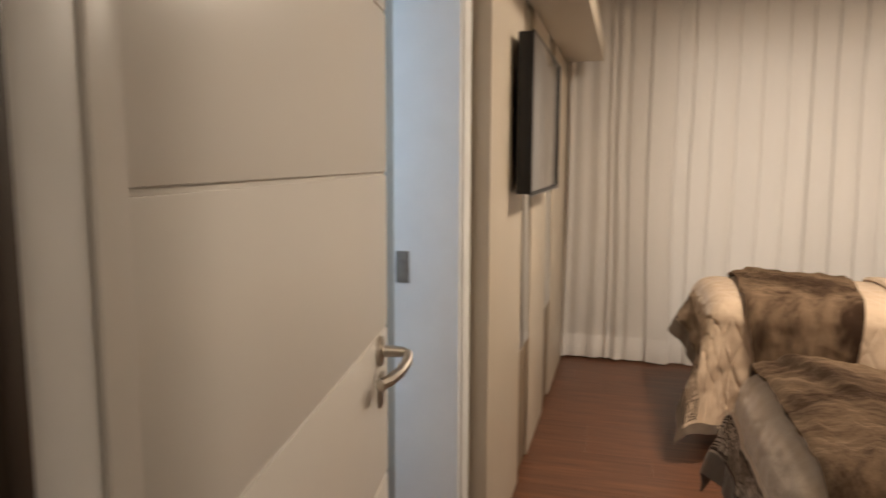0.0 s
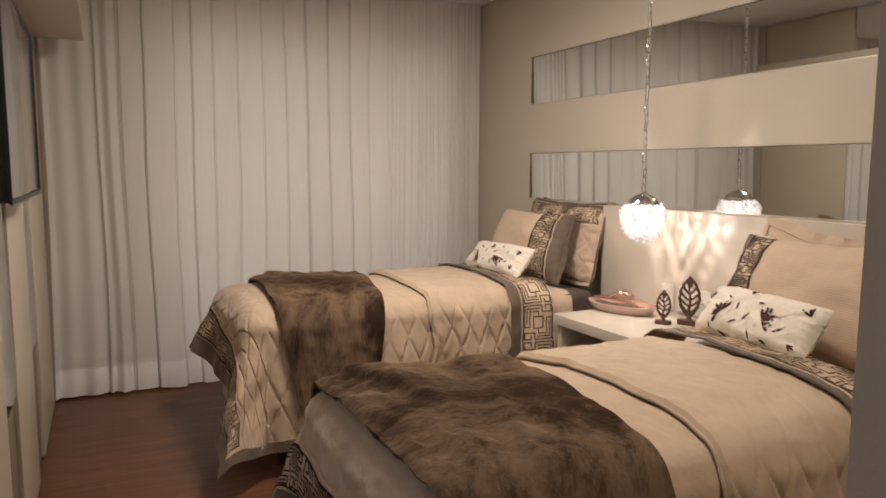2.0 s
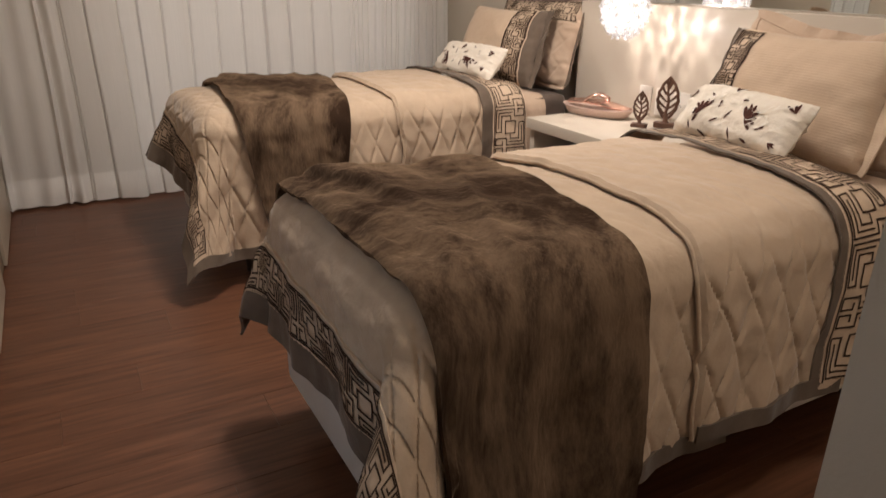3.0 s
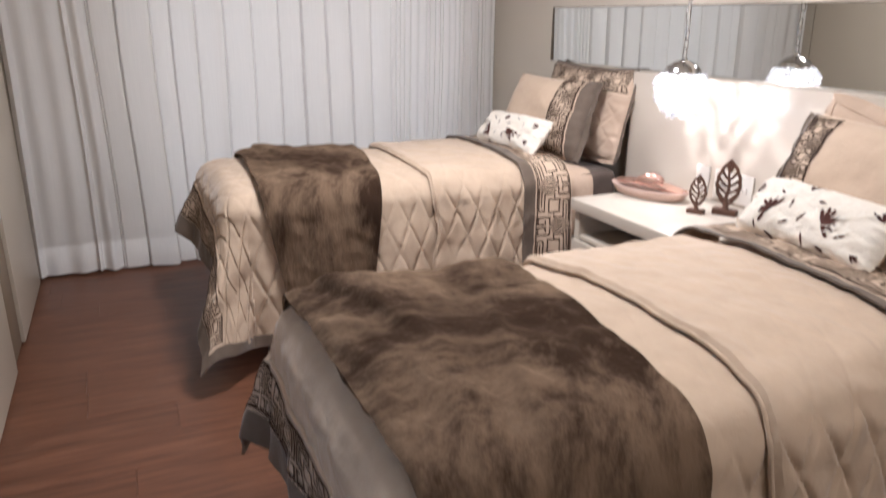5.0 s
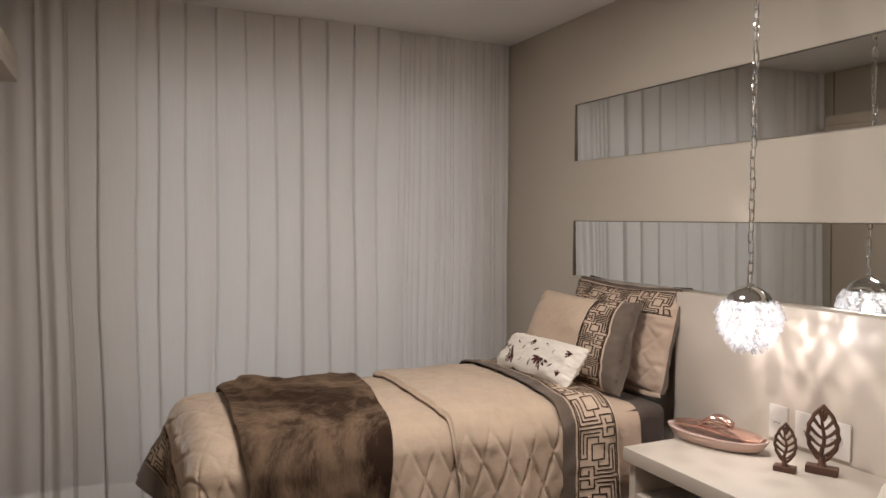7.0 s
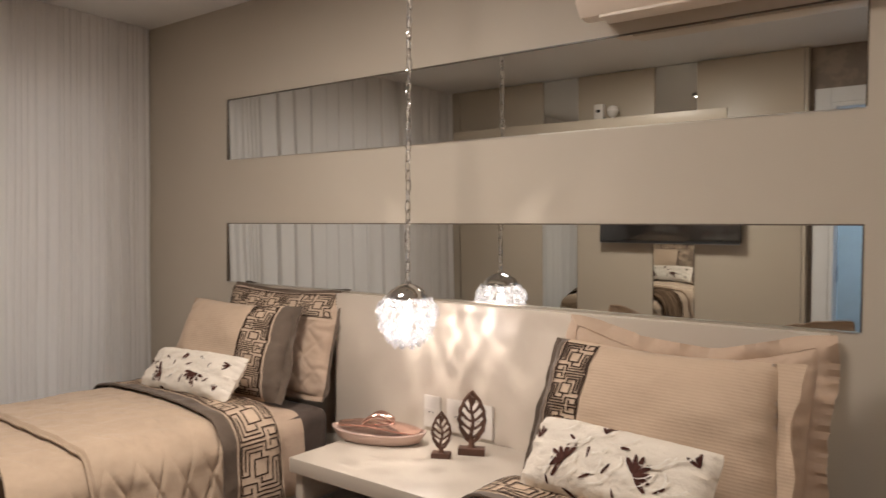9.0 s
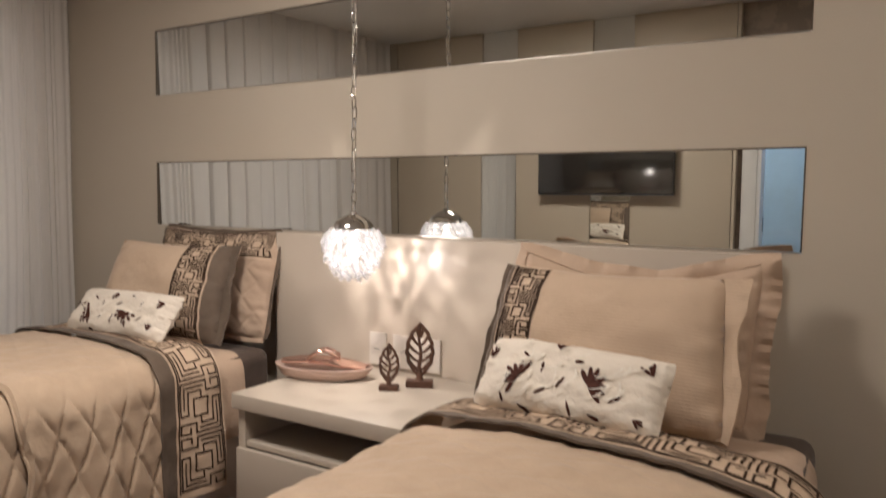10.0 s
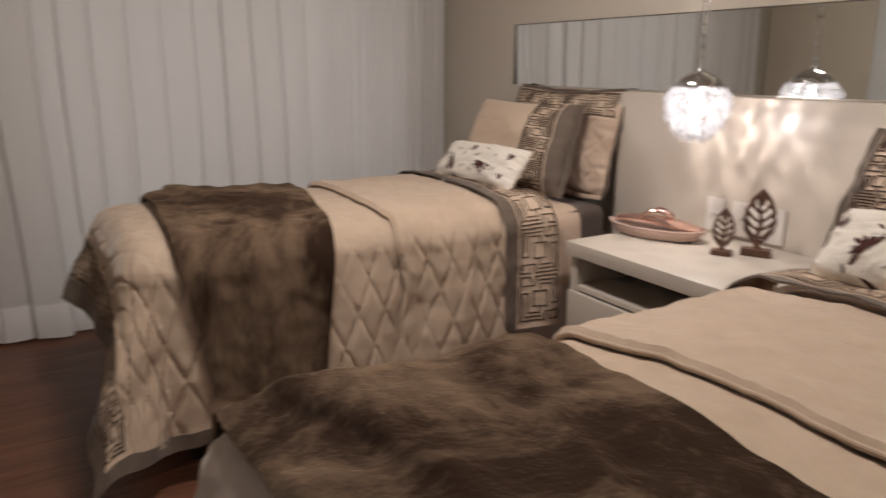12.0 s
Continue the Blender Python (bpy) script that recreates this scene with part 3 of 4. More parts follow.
# ---------- television ----------
tv = thing("television", "black flat-screen television mounted on the wardrobe", "television", (-2.65, -1.875, 1.225))
part("case", box((-0.058, -0.478, 0.004), (-0.008, 0.478, 0.566), 0.006), M_TV_CASE, tv)
part("screen", box((-0.0085, -0.4765, 0.014), (-0.003, 0.4765, 0.5645), 0.001), M_TV, tv)
part("bezel", boxes(((-0.010, -0.482, 0.0), (-0.001, 0.482, 0.013)), ((-0.010, -0.482, 0.565), (-0.001, 0.482, 0.570)), ((-0.010, -0.482, 0.013), (-0.001, -0.477, 0.565)), ((-0.010, 0.477, 0.013), (-0.001, 0.482, 0.565)), bevel=0.001), M_TV_CASE, tv)
part("trim", box((-0.006, -0.482, -0.004), (0.001, 0.482, 0.0)), M_TV_TRIM, tv, "thin silver lower trim")
part("wall_mount", box((-0.0785, -0.15, 0.15), (-0.0585, 0.15, 0.40), 0.002), M_TV_CASE, tv)

# ---------- ceiling light and air conditioner ----------
cl = thing("ceiling_light", "square ceiling light with a lit white diffuser", "ceiling light", (-1.36, -1.86, 0))
part("housing", boxes(((-0.21, -0.21, 2.422), (0.21, -0.200, 2.4495)), ((-0.21, 0.200, 2.422), (0.21, 0.21, 2.4495)), ((-0.21, -0.200, 2.422), (-0.200, 0.200, 2.4495)), ((0.200, -0.200, 2.422), (0.21, 0.200, 2.4495)), bevel=0.002), M_CHROME, cl, "polished chrome rim")
part("diffuser", box((-0.199, -0.199, 2.424), (0.199, 0.199, 2.447), 0.003), M_DIFFUSER, cl, "lit white diffuser")
# made-up fixture, out of view, round the fill lamp over the near bed
dl = thing("downlight", "small round lit ceiling downlight, added out of view", "downlight", (-1.25, -3.80, 2.449))
part("ring", lathe([(0.055, -0.001), (0.075, -0.001), (0.073, -0.006), (0.057, -0.006), (0.055, -0.001)], 28), M_FRAME, dl)
part("lens", lathe([(0, -0.002), (0.054, -0.002), (0.054, -0.004), (0, -0.004)], 24), M_DIFFUSER, dl, "lit lens of the added downlight")
ac = thing("air_conditioner", "warm white split air conditioner above the mirror", "air conditioner", (0, -2.99, 2.025))
prof = [(0.0, 0.045), (-0.12, 0.0), (-0.165, 0.005), (-0.195, 0.035), (-0.205, 0.08), (-0.205, 0.20), (-0.19, 0.26), (-0.15, 0.285), (0.0, 0.29)]
bm = bmesh.new()
rows = []
for y, k in ((-0.425, 0.96), (-0.41, 1.0), (0.41, 1.0), (0.425, 0.96)):
    rows.append([bm.verts.new((px * k, y, 0.145 + (pz - 0.145) * k)) for px, pz in prof])
for a, b in zip(rows, rows[1:]):
    for i in range(len(prof) - 1):
        bm.faces.new((a[i], a[i + 1], b[i + 1], b[i]))
bm.faces.new(rows[0])
bm.faces.new(rows[-1][::-1])
bmesh.ops.recalc_face_normals(bm, faces=bm.faces[:])
part("body", bm, M_AC, ac)
part("louvre", box((-0.168, -0.36, -0.004), (-0.09, 0.36, 0.006), 0.003), M_AC, ac)
part("panel_seam", box((-0.2075, -0.40, 0.058), (-0.2045, 0.40, 0.0605)), M_TV_TRIM, ac, "thin grey seam")


# ---------- pendant ----------
PX, PY = -0.288, -2.012
pend = thing("pendant_lamp", "crystal drop pendant lamp on a chrome chain, lit", "pendant lamp", (PX, PY, -0.006))
part("cap", lathe([(0, 1.232), (0.010, 1.232), (0.014, 1.222), (0.035, 1.214), (0.058, 1.198), (0.068, 1.182), (0.070, 1.174), (0.064, 1.174), (0.05, 1.19), (0, 1.205)], 32), M_CHROME, pend, "chrome dome cap")
part("bulb", lathe([(0, 1.075), (0.014, 1.08), (0.021, 1.097), (0.019, 1.118), (0.011, 1.14), (0.010, 1.165), (0, 1.165)], 16), M_BULB, pend, "lit bulb").visible_shadow = False
part("socket", lathe([(0, 1.163), (0.014, 1.163), (0.014, 1.205), (0, 1.205)], 14), M_CHROME, pend)
part("ceiling_rose", lathe([(0, 2.4545), (0.05, 2.4545), (0.05, 2.435), (0.03, 2.42), (0.006, 2.415), (0, 2.415)], 24), M_CHROME, pend, "chrome ceiling cup")
link_bm = bmesh.new()
n = 18
tube([(0.0085 * math.cos(2 * math.pi * k / n), 0, 0.0085 * math.sin(2 * math.pi * k / n) + (0.012 if 0 < k < n / 2 else -0.012 if k > n / 2 else 0)) for k in range(n)], 0.0021, 6, True, link_bm)
link = part("chain_link", link_bm, M_CHROME, pend)
z, k = 1.246, 0
link.matrix_local = pose(0, 0, z)
while z < 2.39:
    z += 0.0335
    k += 1
    ob = new("chain_link", link.data)
    ob.parent = pend
    ob.matrix_local = pose(0.0015 * math.sin(k), 0.0015 * math.cos(k * 1.7), z, 0, 0, 90 * (k % 2) + 8 * math.sin(k))
part("cord", tube([(0.004 * math.sin(i * 0.9), 0.004 * math.cos(i * 0.9), 1.22 + i * 0.04) for i in range(31)], 0.0016, 6), M_PLASTIC, pend, "thin clear flex")
drop_bm = lathe([(0, -0.030), (0.006, -0.026), (0.0098, -0.016), (0.007, -0.005), (0.003, 0.003), (0, 0.005)], 6)
bmesh.ops.scale(drop_bm, vec=(0.55, 1.0, 1.0), verts=drop_bm.verts[:])
drop = None
random.seed(9)
for ring, (r, zz, cnt) in enumerate([(0.080, 1.184, 16), (0.104, 1.172, 20), (0.117, 1.156, 22), (0.118, 1.139, 22), (0.114, 1.122, 22), (0.108, 1.105, 20), (0.100, 1.088, 19), (0.090, 1.072, 17), (0.077, 1.057, 15), (0.062, 1.044, 12), (0.044, 1.033, 8), (0.020, 1.026, 4)]):
    cnt = max(5, round(cnt * 1.15))
    for i in range(cnt):
        ang = 2 * math.pi * (i + 0.5 * (ring % 2)) / cnt + random.uniform(-0.06, 0.06)
        r9 = r * 0.79 * random.uniform(0.94, 1.04)
        m = pose(r9 * math.cos(ang), r9 * math.sin(ang), zz + random.uniform(-0.004, 0.004), 0, 0, math.degrees(ang)) @ pose(0, 0, 0, random.uniform(-12, 12), -22 + random.uniform(-12, 12), 0)
        if drop is None:
            drop = part("crystal_drop", drop_bm, M_CRYSTAL, pend, smooth=False)
            drop.matrix_local = m
        else:
            ob = new("crystal_drop", drop.data)
            ob.parent = pend
            ob.matrix_local = m
for zz, r in ((1.180, 0.060), (1.150, 0.086), (1.105, 0.078), (1.062, 0.058)):
    part("wire_ring", tube([(r * math.cos(2 * math.pi * k / 28), r * math.sin(2 * math.pi * k / 28), zz) for k in range(28)], 0.0016, 5, True), M_CHROME, pend)


# ---------- headboard panel, nightstand ----------
hb = thing("headboard_panel", "smooth cream lacquered headboard panel on the wall", "headboard", (0, 0, 0))
part("board", box((-0.044, -3.225, 0.28), (-0.001, -1.434, 1.131), 0.002), M_PANEL, hb)
# added dark strip: shade on the panel's left end, put in as colour
part("shaded_end_strip", box((-0.0445, -1.4338, 0.28), (-0.001, -1.4315, 1.1312), 0.0006), M_EDGE, hb, "thin dark strip painted for the panel's shaded end")
ns = thing("nightstand", "wall-hung cream nightstand with an open niche", "nightstand", (-0.099, -2.10, 0))
part("top", box((-0.475, -0.345, 0.605), (0.053, 0.345, 0.652), 0.002), M_STAND, ns)
for y in (-0.335, 0.305):
    part("side", box((-0.455, y, 0.30), (0.053, y + 0.03, 0.6045), 0.0015), M_STAND, ns)
part("niche_floor", box((-0.45, -0.3045, 0.482), (0.053, 0.3045, 0.50), 0.0015), M_STAND, ns)
part("back", box((0.033, -0.3045, 0.5005), (0.051, 0.3045, 0.6045), 0.001), M_NICHE, ns)
dr = part("drawer", box((-0.468, -0.332, 0.305), (-0.4505, 0.332, 0.478), 0.002), M_STAND, ns)
part("bottom", box((-0.449, -0.3045, 0.30), (0.053, 0.3045, 0.318), 0.0015), M_STAND, ns)


def outlet(y0, y1, slots):
    o = thing("wall_outlet", "white plastic socket plate on the headboard panel", "socket", (-0.0445, (y0 + y1) / 2, 0.7245), "sockets over the nightstand")
    w = abs(y1 - y0) / 2
    part("plate", box((-0.009, -w, -0.059), (0.0, w, 0.059), 0.003), M_PLASTIC, o)
    for s in slots:
        md = part("module", box((-0.0125, s - 0.024, -0.012), (-0.0092, s + 0.024, 0.012), 0.0015), M_PLASTIC, o)
        for k in (-0.009, 0.0, 0.009):
            part("pin_hole", lathe([(0, 0), (0.0022, 0), (0.0022, 0.001), (0, 0.001)], 8), M_TV_CASE, md).matrix_local = pose(-0.0128, s + k, 0.002 if k == 0 else -0.001, 0, -90, 0)


outlet(-1.904, -1.977, (0.0,))
outlet(-2.008, -2.206, (-0.05, 0.05))


def leaf_sculpture(at, height, turn):
    """A carved wooden leaf: rim, midrib and veins on a block."""
    t = thing("leaf_sculpture", "carved brown wooden leaf on a small block", "sculpture", at, "pair of wooden leaves", turn=turn)
    h, w = height, height * 0.205
    part("base", box((-0.02, -0.24 * h * 0.9, 0), (0.02, 0.24 * h * 0.9, 0.115 * h), 0.002), M_LEAF, t)
    z0, z1 = 0.20 * h, h
    part("stem", lathe([(0, 0.114 * h), (0.075 * h, 0.114 * h), (0.05 * h, 0.16 * h), (0.055 * h, 0.22 * h), (0.03 * h, 0.27 * h), (0, 0.27 * h)], 12), M_LEAF, t)

    def half(f):
        return w * (math.sin(math.pi * f ** 0.92) ** 0.66) * (1.0 + 0.05 * math.sin(math.pi * 10 * f))

    rim = [(0, half(k / 20), z0 + (z1 - z0) * k / 20) for k in range(1, 20)] + [(0, 0.0, z1 + 0.006)] + [(0, -half(k / 20), z0 + (z1 - z0) * k / 20) for k in range(19, 0, -1)] + [(0, 0, z0 - 0.004)]
    part("rim", tube(rim, 0.031 * h, 8, True, None, 1.0), M_LEAF, t)
    part("midrib", tube([(0, 0.004 * math.sin(k), 0.11 * h + (z1 - 0.11 * h) * k / 10) for k in range(11)], lambda s: h * (0.050 - 0.032 * s ** 0.5), 8), M_LEAF, t)
    for i in range(5):
        f = 0.09 + i * 0.165
        for side in (-1, 1):
            fe = min(0.97, f + 0.2)
            y1 = side * half(fe) * 0.98
            part("vein", tube([(0, y1 * s, z0 + (z1 - z0) * (f + (fe - f) * s ** 1.5)) for s in (0, 0.25, 0.5, 0.75, 1)], lambda q: h * (0.022 + 0.008 * q), 6), M_LEAF, t)
    return t


leaf_sculpture((-0.268, -2.144, 0.652), 0.143, 28)
leaf_sculpture((-0.182, -2.206, 0.652), 0.204, 28)


def boat():
    """A low boat-shaped blush dish with a polished leaf-shaped lid and strap lying in it."""
    t = thing("decorative_dish", "blush boat-shaped ceramic dish with polished rose-gold leaf", "dish", (-0.262, -1.865, 0.652), turn=20)
    n = 44

    def ring(k, f, z):
        a = 2 * math.pi * k / n
        c, s = math.cos(a), math.sin(a)
        return (0.078 * f * math.copysign(abs(s) ** 1.15, s), 0.175 * f * math.copysign(abs(c) ** 0.85, c), z + 0.006 * abs(c) ** 3 * (f > 0.9))
    bm = bmesh.new()
    rows = [[bm.verts.new(ring(k, f, z)) for k in range(n)] for f, z in ((0.02, 0.0), (0.72, 0.0), (0.86, 0.008), (0.96, 0.026), (1.0, 0.036), (0.985, 0.040), (0.95, 0.037), (0.6, 0.028), (0.02, 0.026))]
    for a, b in zip(rows, rows[1:]):
        for k in range(n):
            bm.faces.new((a[k], a[(k + 1) % n], b[(k + 1) % n], b[k]))
    bmesh.ops.recalc_face_normals(bm, faces=bm.faces[:])
    bowl = part("bowl", bm, M_ROSE_BODY, t)
    part("rim", tube([ring(k, 0.99, 0.039) for k in range(n)], 0.003, 6, True), M_ROSE_BODY, bowl, "smooth rounded blush rim")

    def sole(u, v):
        half = 0.070 * math.sin(math.pi * (0.06 + 0.88 * v)) ** 0.55 * (0.82 + 0.25 * math.cos(4.4 * v))
        return (half * u, -0.158 + 0.305 * v, 0.047 + 0.026 * math.sin(2.6 * v + 0.1) * (1 - 0.35 * u * u) + 0.004 * math.cos(2.2 * u))
    part("leaf_lid", sheet(sole, steps(-1, 1, 0.08), steps(0.0, 1.0, 0.03), 0.007), M_ROSE, t, "polished rose-gold leaf")
    for side in (-1, 1):
        pts = []
        for k in range(9):
            f = k / 8
            p = Vector(sole(side * (0.10 + 0.85 * f), 0.34 + 0.34 * f ** 0.9))
            pts.append(p + Vector((0, 0, 0.004 + 0.020 * math.sin(math.pi * f) ** 0.8)))
        part("strap", tube(pts, lambda q: 0.0085 - 0.002 * q, 8, flat=0.6), M_ROSE, t, "polished curved strap")
    part("toe_knob", lathe([(0, 0.02), (0.006, 0.018), (0.008, 0.010), (0.006, -0.004), (0, -0.006)], 12, sole(0, 0.34)), M_ROSE, t)
    return t


boat()


# ---------- beds ----------
BX0, BL, BW, BZ, BR = -0.10, 1.86, 0.428, 0.685, 0.07     # head, length to the foot, half width, top, edge radius


def drape(off, flare=5, corner=(26, 26), seed=0, fold=0.012, quilt=0.0, wrinkle=0.004, crown=0.045, foot_flare=None, foot_quilt=1.0, longer=0.0, lean=(0, 0), foot_far=0.0):
    """Maps cloth coordinates a (from the head to the foot) and b (from the middle to the near side) to the bed's own metres."""
    L, W, top, R = BL + off + longer, BW + off, BZ + off, BR + off
    foot_flare = flare if foot_flare is None else foot_flare

    def drop(s, fl):
        if s <= 0:
            return s, 0.0
        q = R * math.pi / 2
        if s < q:
            return R * math.sin(s / R), R * (1 - math.cos(s / R))
        rest = s - q
        return R + rest * math.sin(fl), R + rest * math.cos(fl)

    def fn(a, b):
        side = 1 if b >= 0 else -1
        sa, sb = a - (L - R), abs(b) - (W - R)
        if sa > 0 and sb > 0:
            s, phi = math.hypot(sa, sb), math.atan2(sb, sa)
            # the spare cloth of a corner stands out as one cone with a valley on either side
            q = 4 * phi / math.pi - 1
            s *= 1 - 0.16 * (1 - q * q) ** 2 * min(1.0, s / 0.3)
            at_foot = foot_flare + (foot_far if side < 0 else 0.0)
            fl = radians(at_foot + (flare - at_foot) * (q + 1) / 2 + corner[side > 0] * (1 - q * q) ** 1.3 - 18 * q ** 4 * (1 - q * q))
            h, d = drop(s, fl)
            squeeze = min(1.0, max(0.0, (s - R) / 0.2))
            turned = math.pi / 4 * (1 + q + squeeze * 0.2 * (q ** 3 - q))
            turned -= radians(lean[side > 0]) * (1 - q * q) * squeeze
            ha, hb = h * math.cos(turned), h * math.sin(turned)
            out = Vector((math.cos(turned), side * math.sin(turned), 0))
            run = s * phi
        elif sa > 0:
            ha, d = drop(sa, radians(foot_flare + foot_far * max(0.0, min(1.0, -b / (W - R))) ** 1.5))
            hb, out, run = min(sb, 0), Vector((1, 0, 0)), b
        else:
            hb, d = drop(sb, radians(flare))
            ha, out, run = sa, Vector((0, side, 0)), a
        x, y = L - R + ha, (W - R + hb) * side
        hang = max(0.0, min(1.0, (d - R * 0.6) / 0.3))
        puff = max(0.0, min(1.0, (d - 0.012) / 0.07))
        # soft folds in the hanging part, wrinkles all over
        w = fold * hang * (math.sin(run * 17 + seed + 2 * noise.noise((run * 4, seed, 0.3))) + 0.7 * noise.noise((run * 14, seed, d * 1.5))) + wrinkle * noise.noise((a * 7 + seed, b * 7, seed * 3.1)) + 0.5 * wrinkle * noise.noise((a * 21, b * 21, seed)) + 0.7 * wrinkle * noise.noise((a * 17, b * 4.5, seed + 9))
        rise = max(0.0, min(1.0, (a - 0.22) / 0.4))
        foot_fade = max(0.0, min(1.0, (L - a) / 0.22))
        z = top - d + crown * rise * foot_fade ** 0.5 * (1 - min(1.0, abs(b) / W) ** 2)
        lift = 0.0
        if quilt:
            dist = min(abs((a / 0.10 + b / 0.225 + 100) % 1 - 0.5), abs((a / 0.10 - b / 0.225 + 100) % 1 - 0.5))
            lift = quilt * (0.75 + 0.7 * noise.noise((a * 5, b * 5, seed + 4))) * (1 - math.exp(-(dist / 0.06) ** 2)) * (0.26 + 0.74 * puff) * (foot_quilt if sa > 0 and sb < 0.05 else 1.0)
        nrm = (out * (1 if d > R else math.sin(min(1.57, d / R + 0.0))) + Vector((0, 0, 1)) * (0 if d > R else 1 - d / R)).normalized()
        p = Vector((x, y, z)) + nrm * (w + lift)
        p.z = max(p.z, 0.012 + 0.25 * off)
        return (-p.x, -p.y, p.z)
    return fn


def shifted(fn, da=0.0, k=0.0):
    return lambda a, b: fn(a + da + k * b, b)


def slanted(fn, k, start):
    """Lets the cloth hang further down on its near side, from start towards the foot."""
    def moved(a, b):
        f = max(0.0, min(1.0, (a - start) / (BL - start)))
        return fn(a + k * b * f * f * (3 - 2 * f), b)
    return moved


def cloth_thing(name, label, category, at, group=""):
    return thing(name, label, category, at, group)


def make_bed(yc, seed, drop_near, drop_far, foot, throw, throw_drop, skews, head, edge, hang, corner, slant, foot_flare, foot_quilt, longer, lip, lean, foot_far):
    at = (BX0, yc, 0)
    bed = thing("bed", "single bed with dark upholstered mattress on a pale base", "bed", at, "twin beds")
    part("mattress", box((-1.850 - longer, -0.42, 0.40), (-0.01, 0.42, 0.68), 0.05, None, 4), M_MATTRESS, bed)
    part("base", box((-1.845 - longer, -0.415, 0.12), (-0.012, 0.415, 0.398), 0.02, None, 3), M_BASE, bed, "off-white padded base")
    for x in (-1.70 - longer, -0.14):
        for y in (-0.34, 0.34):
            part("leg", lathe([(0, 0), (0.022, 0), (0.03, 0.119), (0, 0.119)], 14, (x, y, 0)), M_DARKWOOD, bed, "short dark leg")
    # fitted peach sheet at the head
    sh = cloth_thing("bed_sheet", "peach cotton sheet smoothed over the mattress", "sheet", at, "bed sheets")
    fn = drape(0.004, 3, (10, 10), seed + 1, 0.003, 0, 0.004)
    part("cloth", sheet(fn, steps(0.16, 0.62, 0.02), steps(-0.70, 0.70, 0.02), 0.003), M_SHEET, sh)
    # quilt: foot part
    q = cloth_thing("quilt", "peach-beige diamond-quilted bedspread hanging over the sides", "bedspread", at, "quilts")
    fq = slanted(drape(0.014, 6, corner, seed, 0.011, 0.0100, 0.006, 0.045, foot_flare, foot_quilt, longer, lean, foot_far), slant, edge)
    fb = slanted(drape(0.024, 6, corner, seed, 0.012, 0, 0.006, 0.045, foot_flare, 1.0, longer, lean, foot_far), slant, edge)
    A1, B0, B1 = BL + longer + foot, -(BW + drop_far), BW + drop_near
    part("foot_panel", sheet(fq, steps(edge - 0.12, A1 - 0.24, 0.0065), steps(B0 + 0.05, B1 - 0.045, 0.0065), 0.008), M_QUILT, q)
    kb = part("key_band", sheet(fb, steps(A1 - 0.245, A1 - 0.085, 0.015), steps(B0 + 0.05, B1 - 0.045, 0.015), 0.008), M_BAND, q, "pale band at the foot")
    part("key_pattern", ribbons(lambda u, v: fb(v, u), fret(B0 + 0.07, B1 - 0.06, A1 - 0.232, A1 - 0.097, 0.16), 0.0062, -0.0022), M_KEY, kb, "dark Greek key print")
    part("foot_border", sheet(fb, steps(A1 - 0.09, A1, 0.015), steps(B0, B1, 0.015), 0.009), M_GREY, q, "taupe border")
    for lo, hi in ((B0, B0 + 0.052), (B1 - 0.047, B1)):
        part("side_border", sheet(fb, steps(edge - 0.12, A1 - 0.088, 0.015), steps(lo, hi, 0.012), 0.009), M_GREY, q, "taupe border")
    # folded upper part of the quilt
    fu = drape(0.038, 6, (20, 20), seed, 0.011, 0.0105, 0.008)

    def upper(a, b):
        p = Vector(fu(a, b))
        k = max(0.0, 1 - (edge - a) / 0.012)
        p2 = Vector(fq(a, b))
        wob = 0.012 * math.sin(6 * b + seed) + 0.006 * math.sin(17 * b) + 0.010 * noise.noise((b * 9, seed, 2.2))
        r = p.lerp(p2, 0.7 * k)
        r.x -= wob * max(0.0, 1 - (edge - a) / 0.35)
        return r
    part("upper_panel", sheet(upper, steps(head + 0.005, edge, 0.0065), steps(B0 + 0.03, B1 - 0.043, 0.0065), 0.010), M_QUILT, q, "folded-back upper half")
    part("folded_edge", tube([upper(edge - 0.003, v) for v in steps(B0 + 0.03, B1 - 0.043, 0.012)], 0.0045, 8), M_QUILT, q, "thick rolled edge")
    fo = drape(0.051, 6, (20, 20), seed, 0.012, 0, 0.007)
    for lo, hi in ((B0 - 0.01, B0 + 0.034), (B1 - 0.047, B1)):
        part("upper_border", sheet(fo, steps(head + 0.005, edge, 0.015), steps(lo, hi, 0.012), 0.009), M_GREY, q, "taupe border")
    # turned-down top sheet with the printed band
    td = cloth_thing("top_sheet", "taupe turned-down sheet with a Greek key band", "sheet", at, "top sheets")
    ft = shifted(drape(0.057, 5, (10, 10), seed, 0.012, 0, 0.008), head - 0.63, 0.11 if head > 0.6 else 0.03)
    part("fold", sheet(ft, steps(0.637 - lip, 0.637, 0.0125), steps(-(BW + 0.36), BW + 0.48, 0.015), 0.006), M_GREY, td)
    bn = part("band", sheet(ft, steps(0.448 - lip, 0.640 - lip, 0.015), steps(-(BW + 0.36), BW + 0.48, 0.015), 0.006), M_BAND, td, "pale printed band")
    part("key_pattern", ribbons(lambda u, v: ft(v, u), fret(-(BW + 0.34), BW + 0.46, 0.460 - lip, 0.629 - lip, 0.185), 0.0056, -0.0022), M_KEY, bn, "dark Greek key print")
    # plush throw
    th = cloth_thing("throw_blanket", "brown velvet plush throw laid across the bed", "blanket", at, "throws")
    base = drape(0.044, 7, (22, 22), seed, 0.016, 0, 0.009, 0.045, None, 1.0, longer)

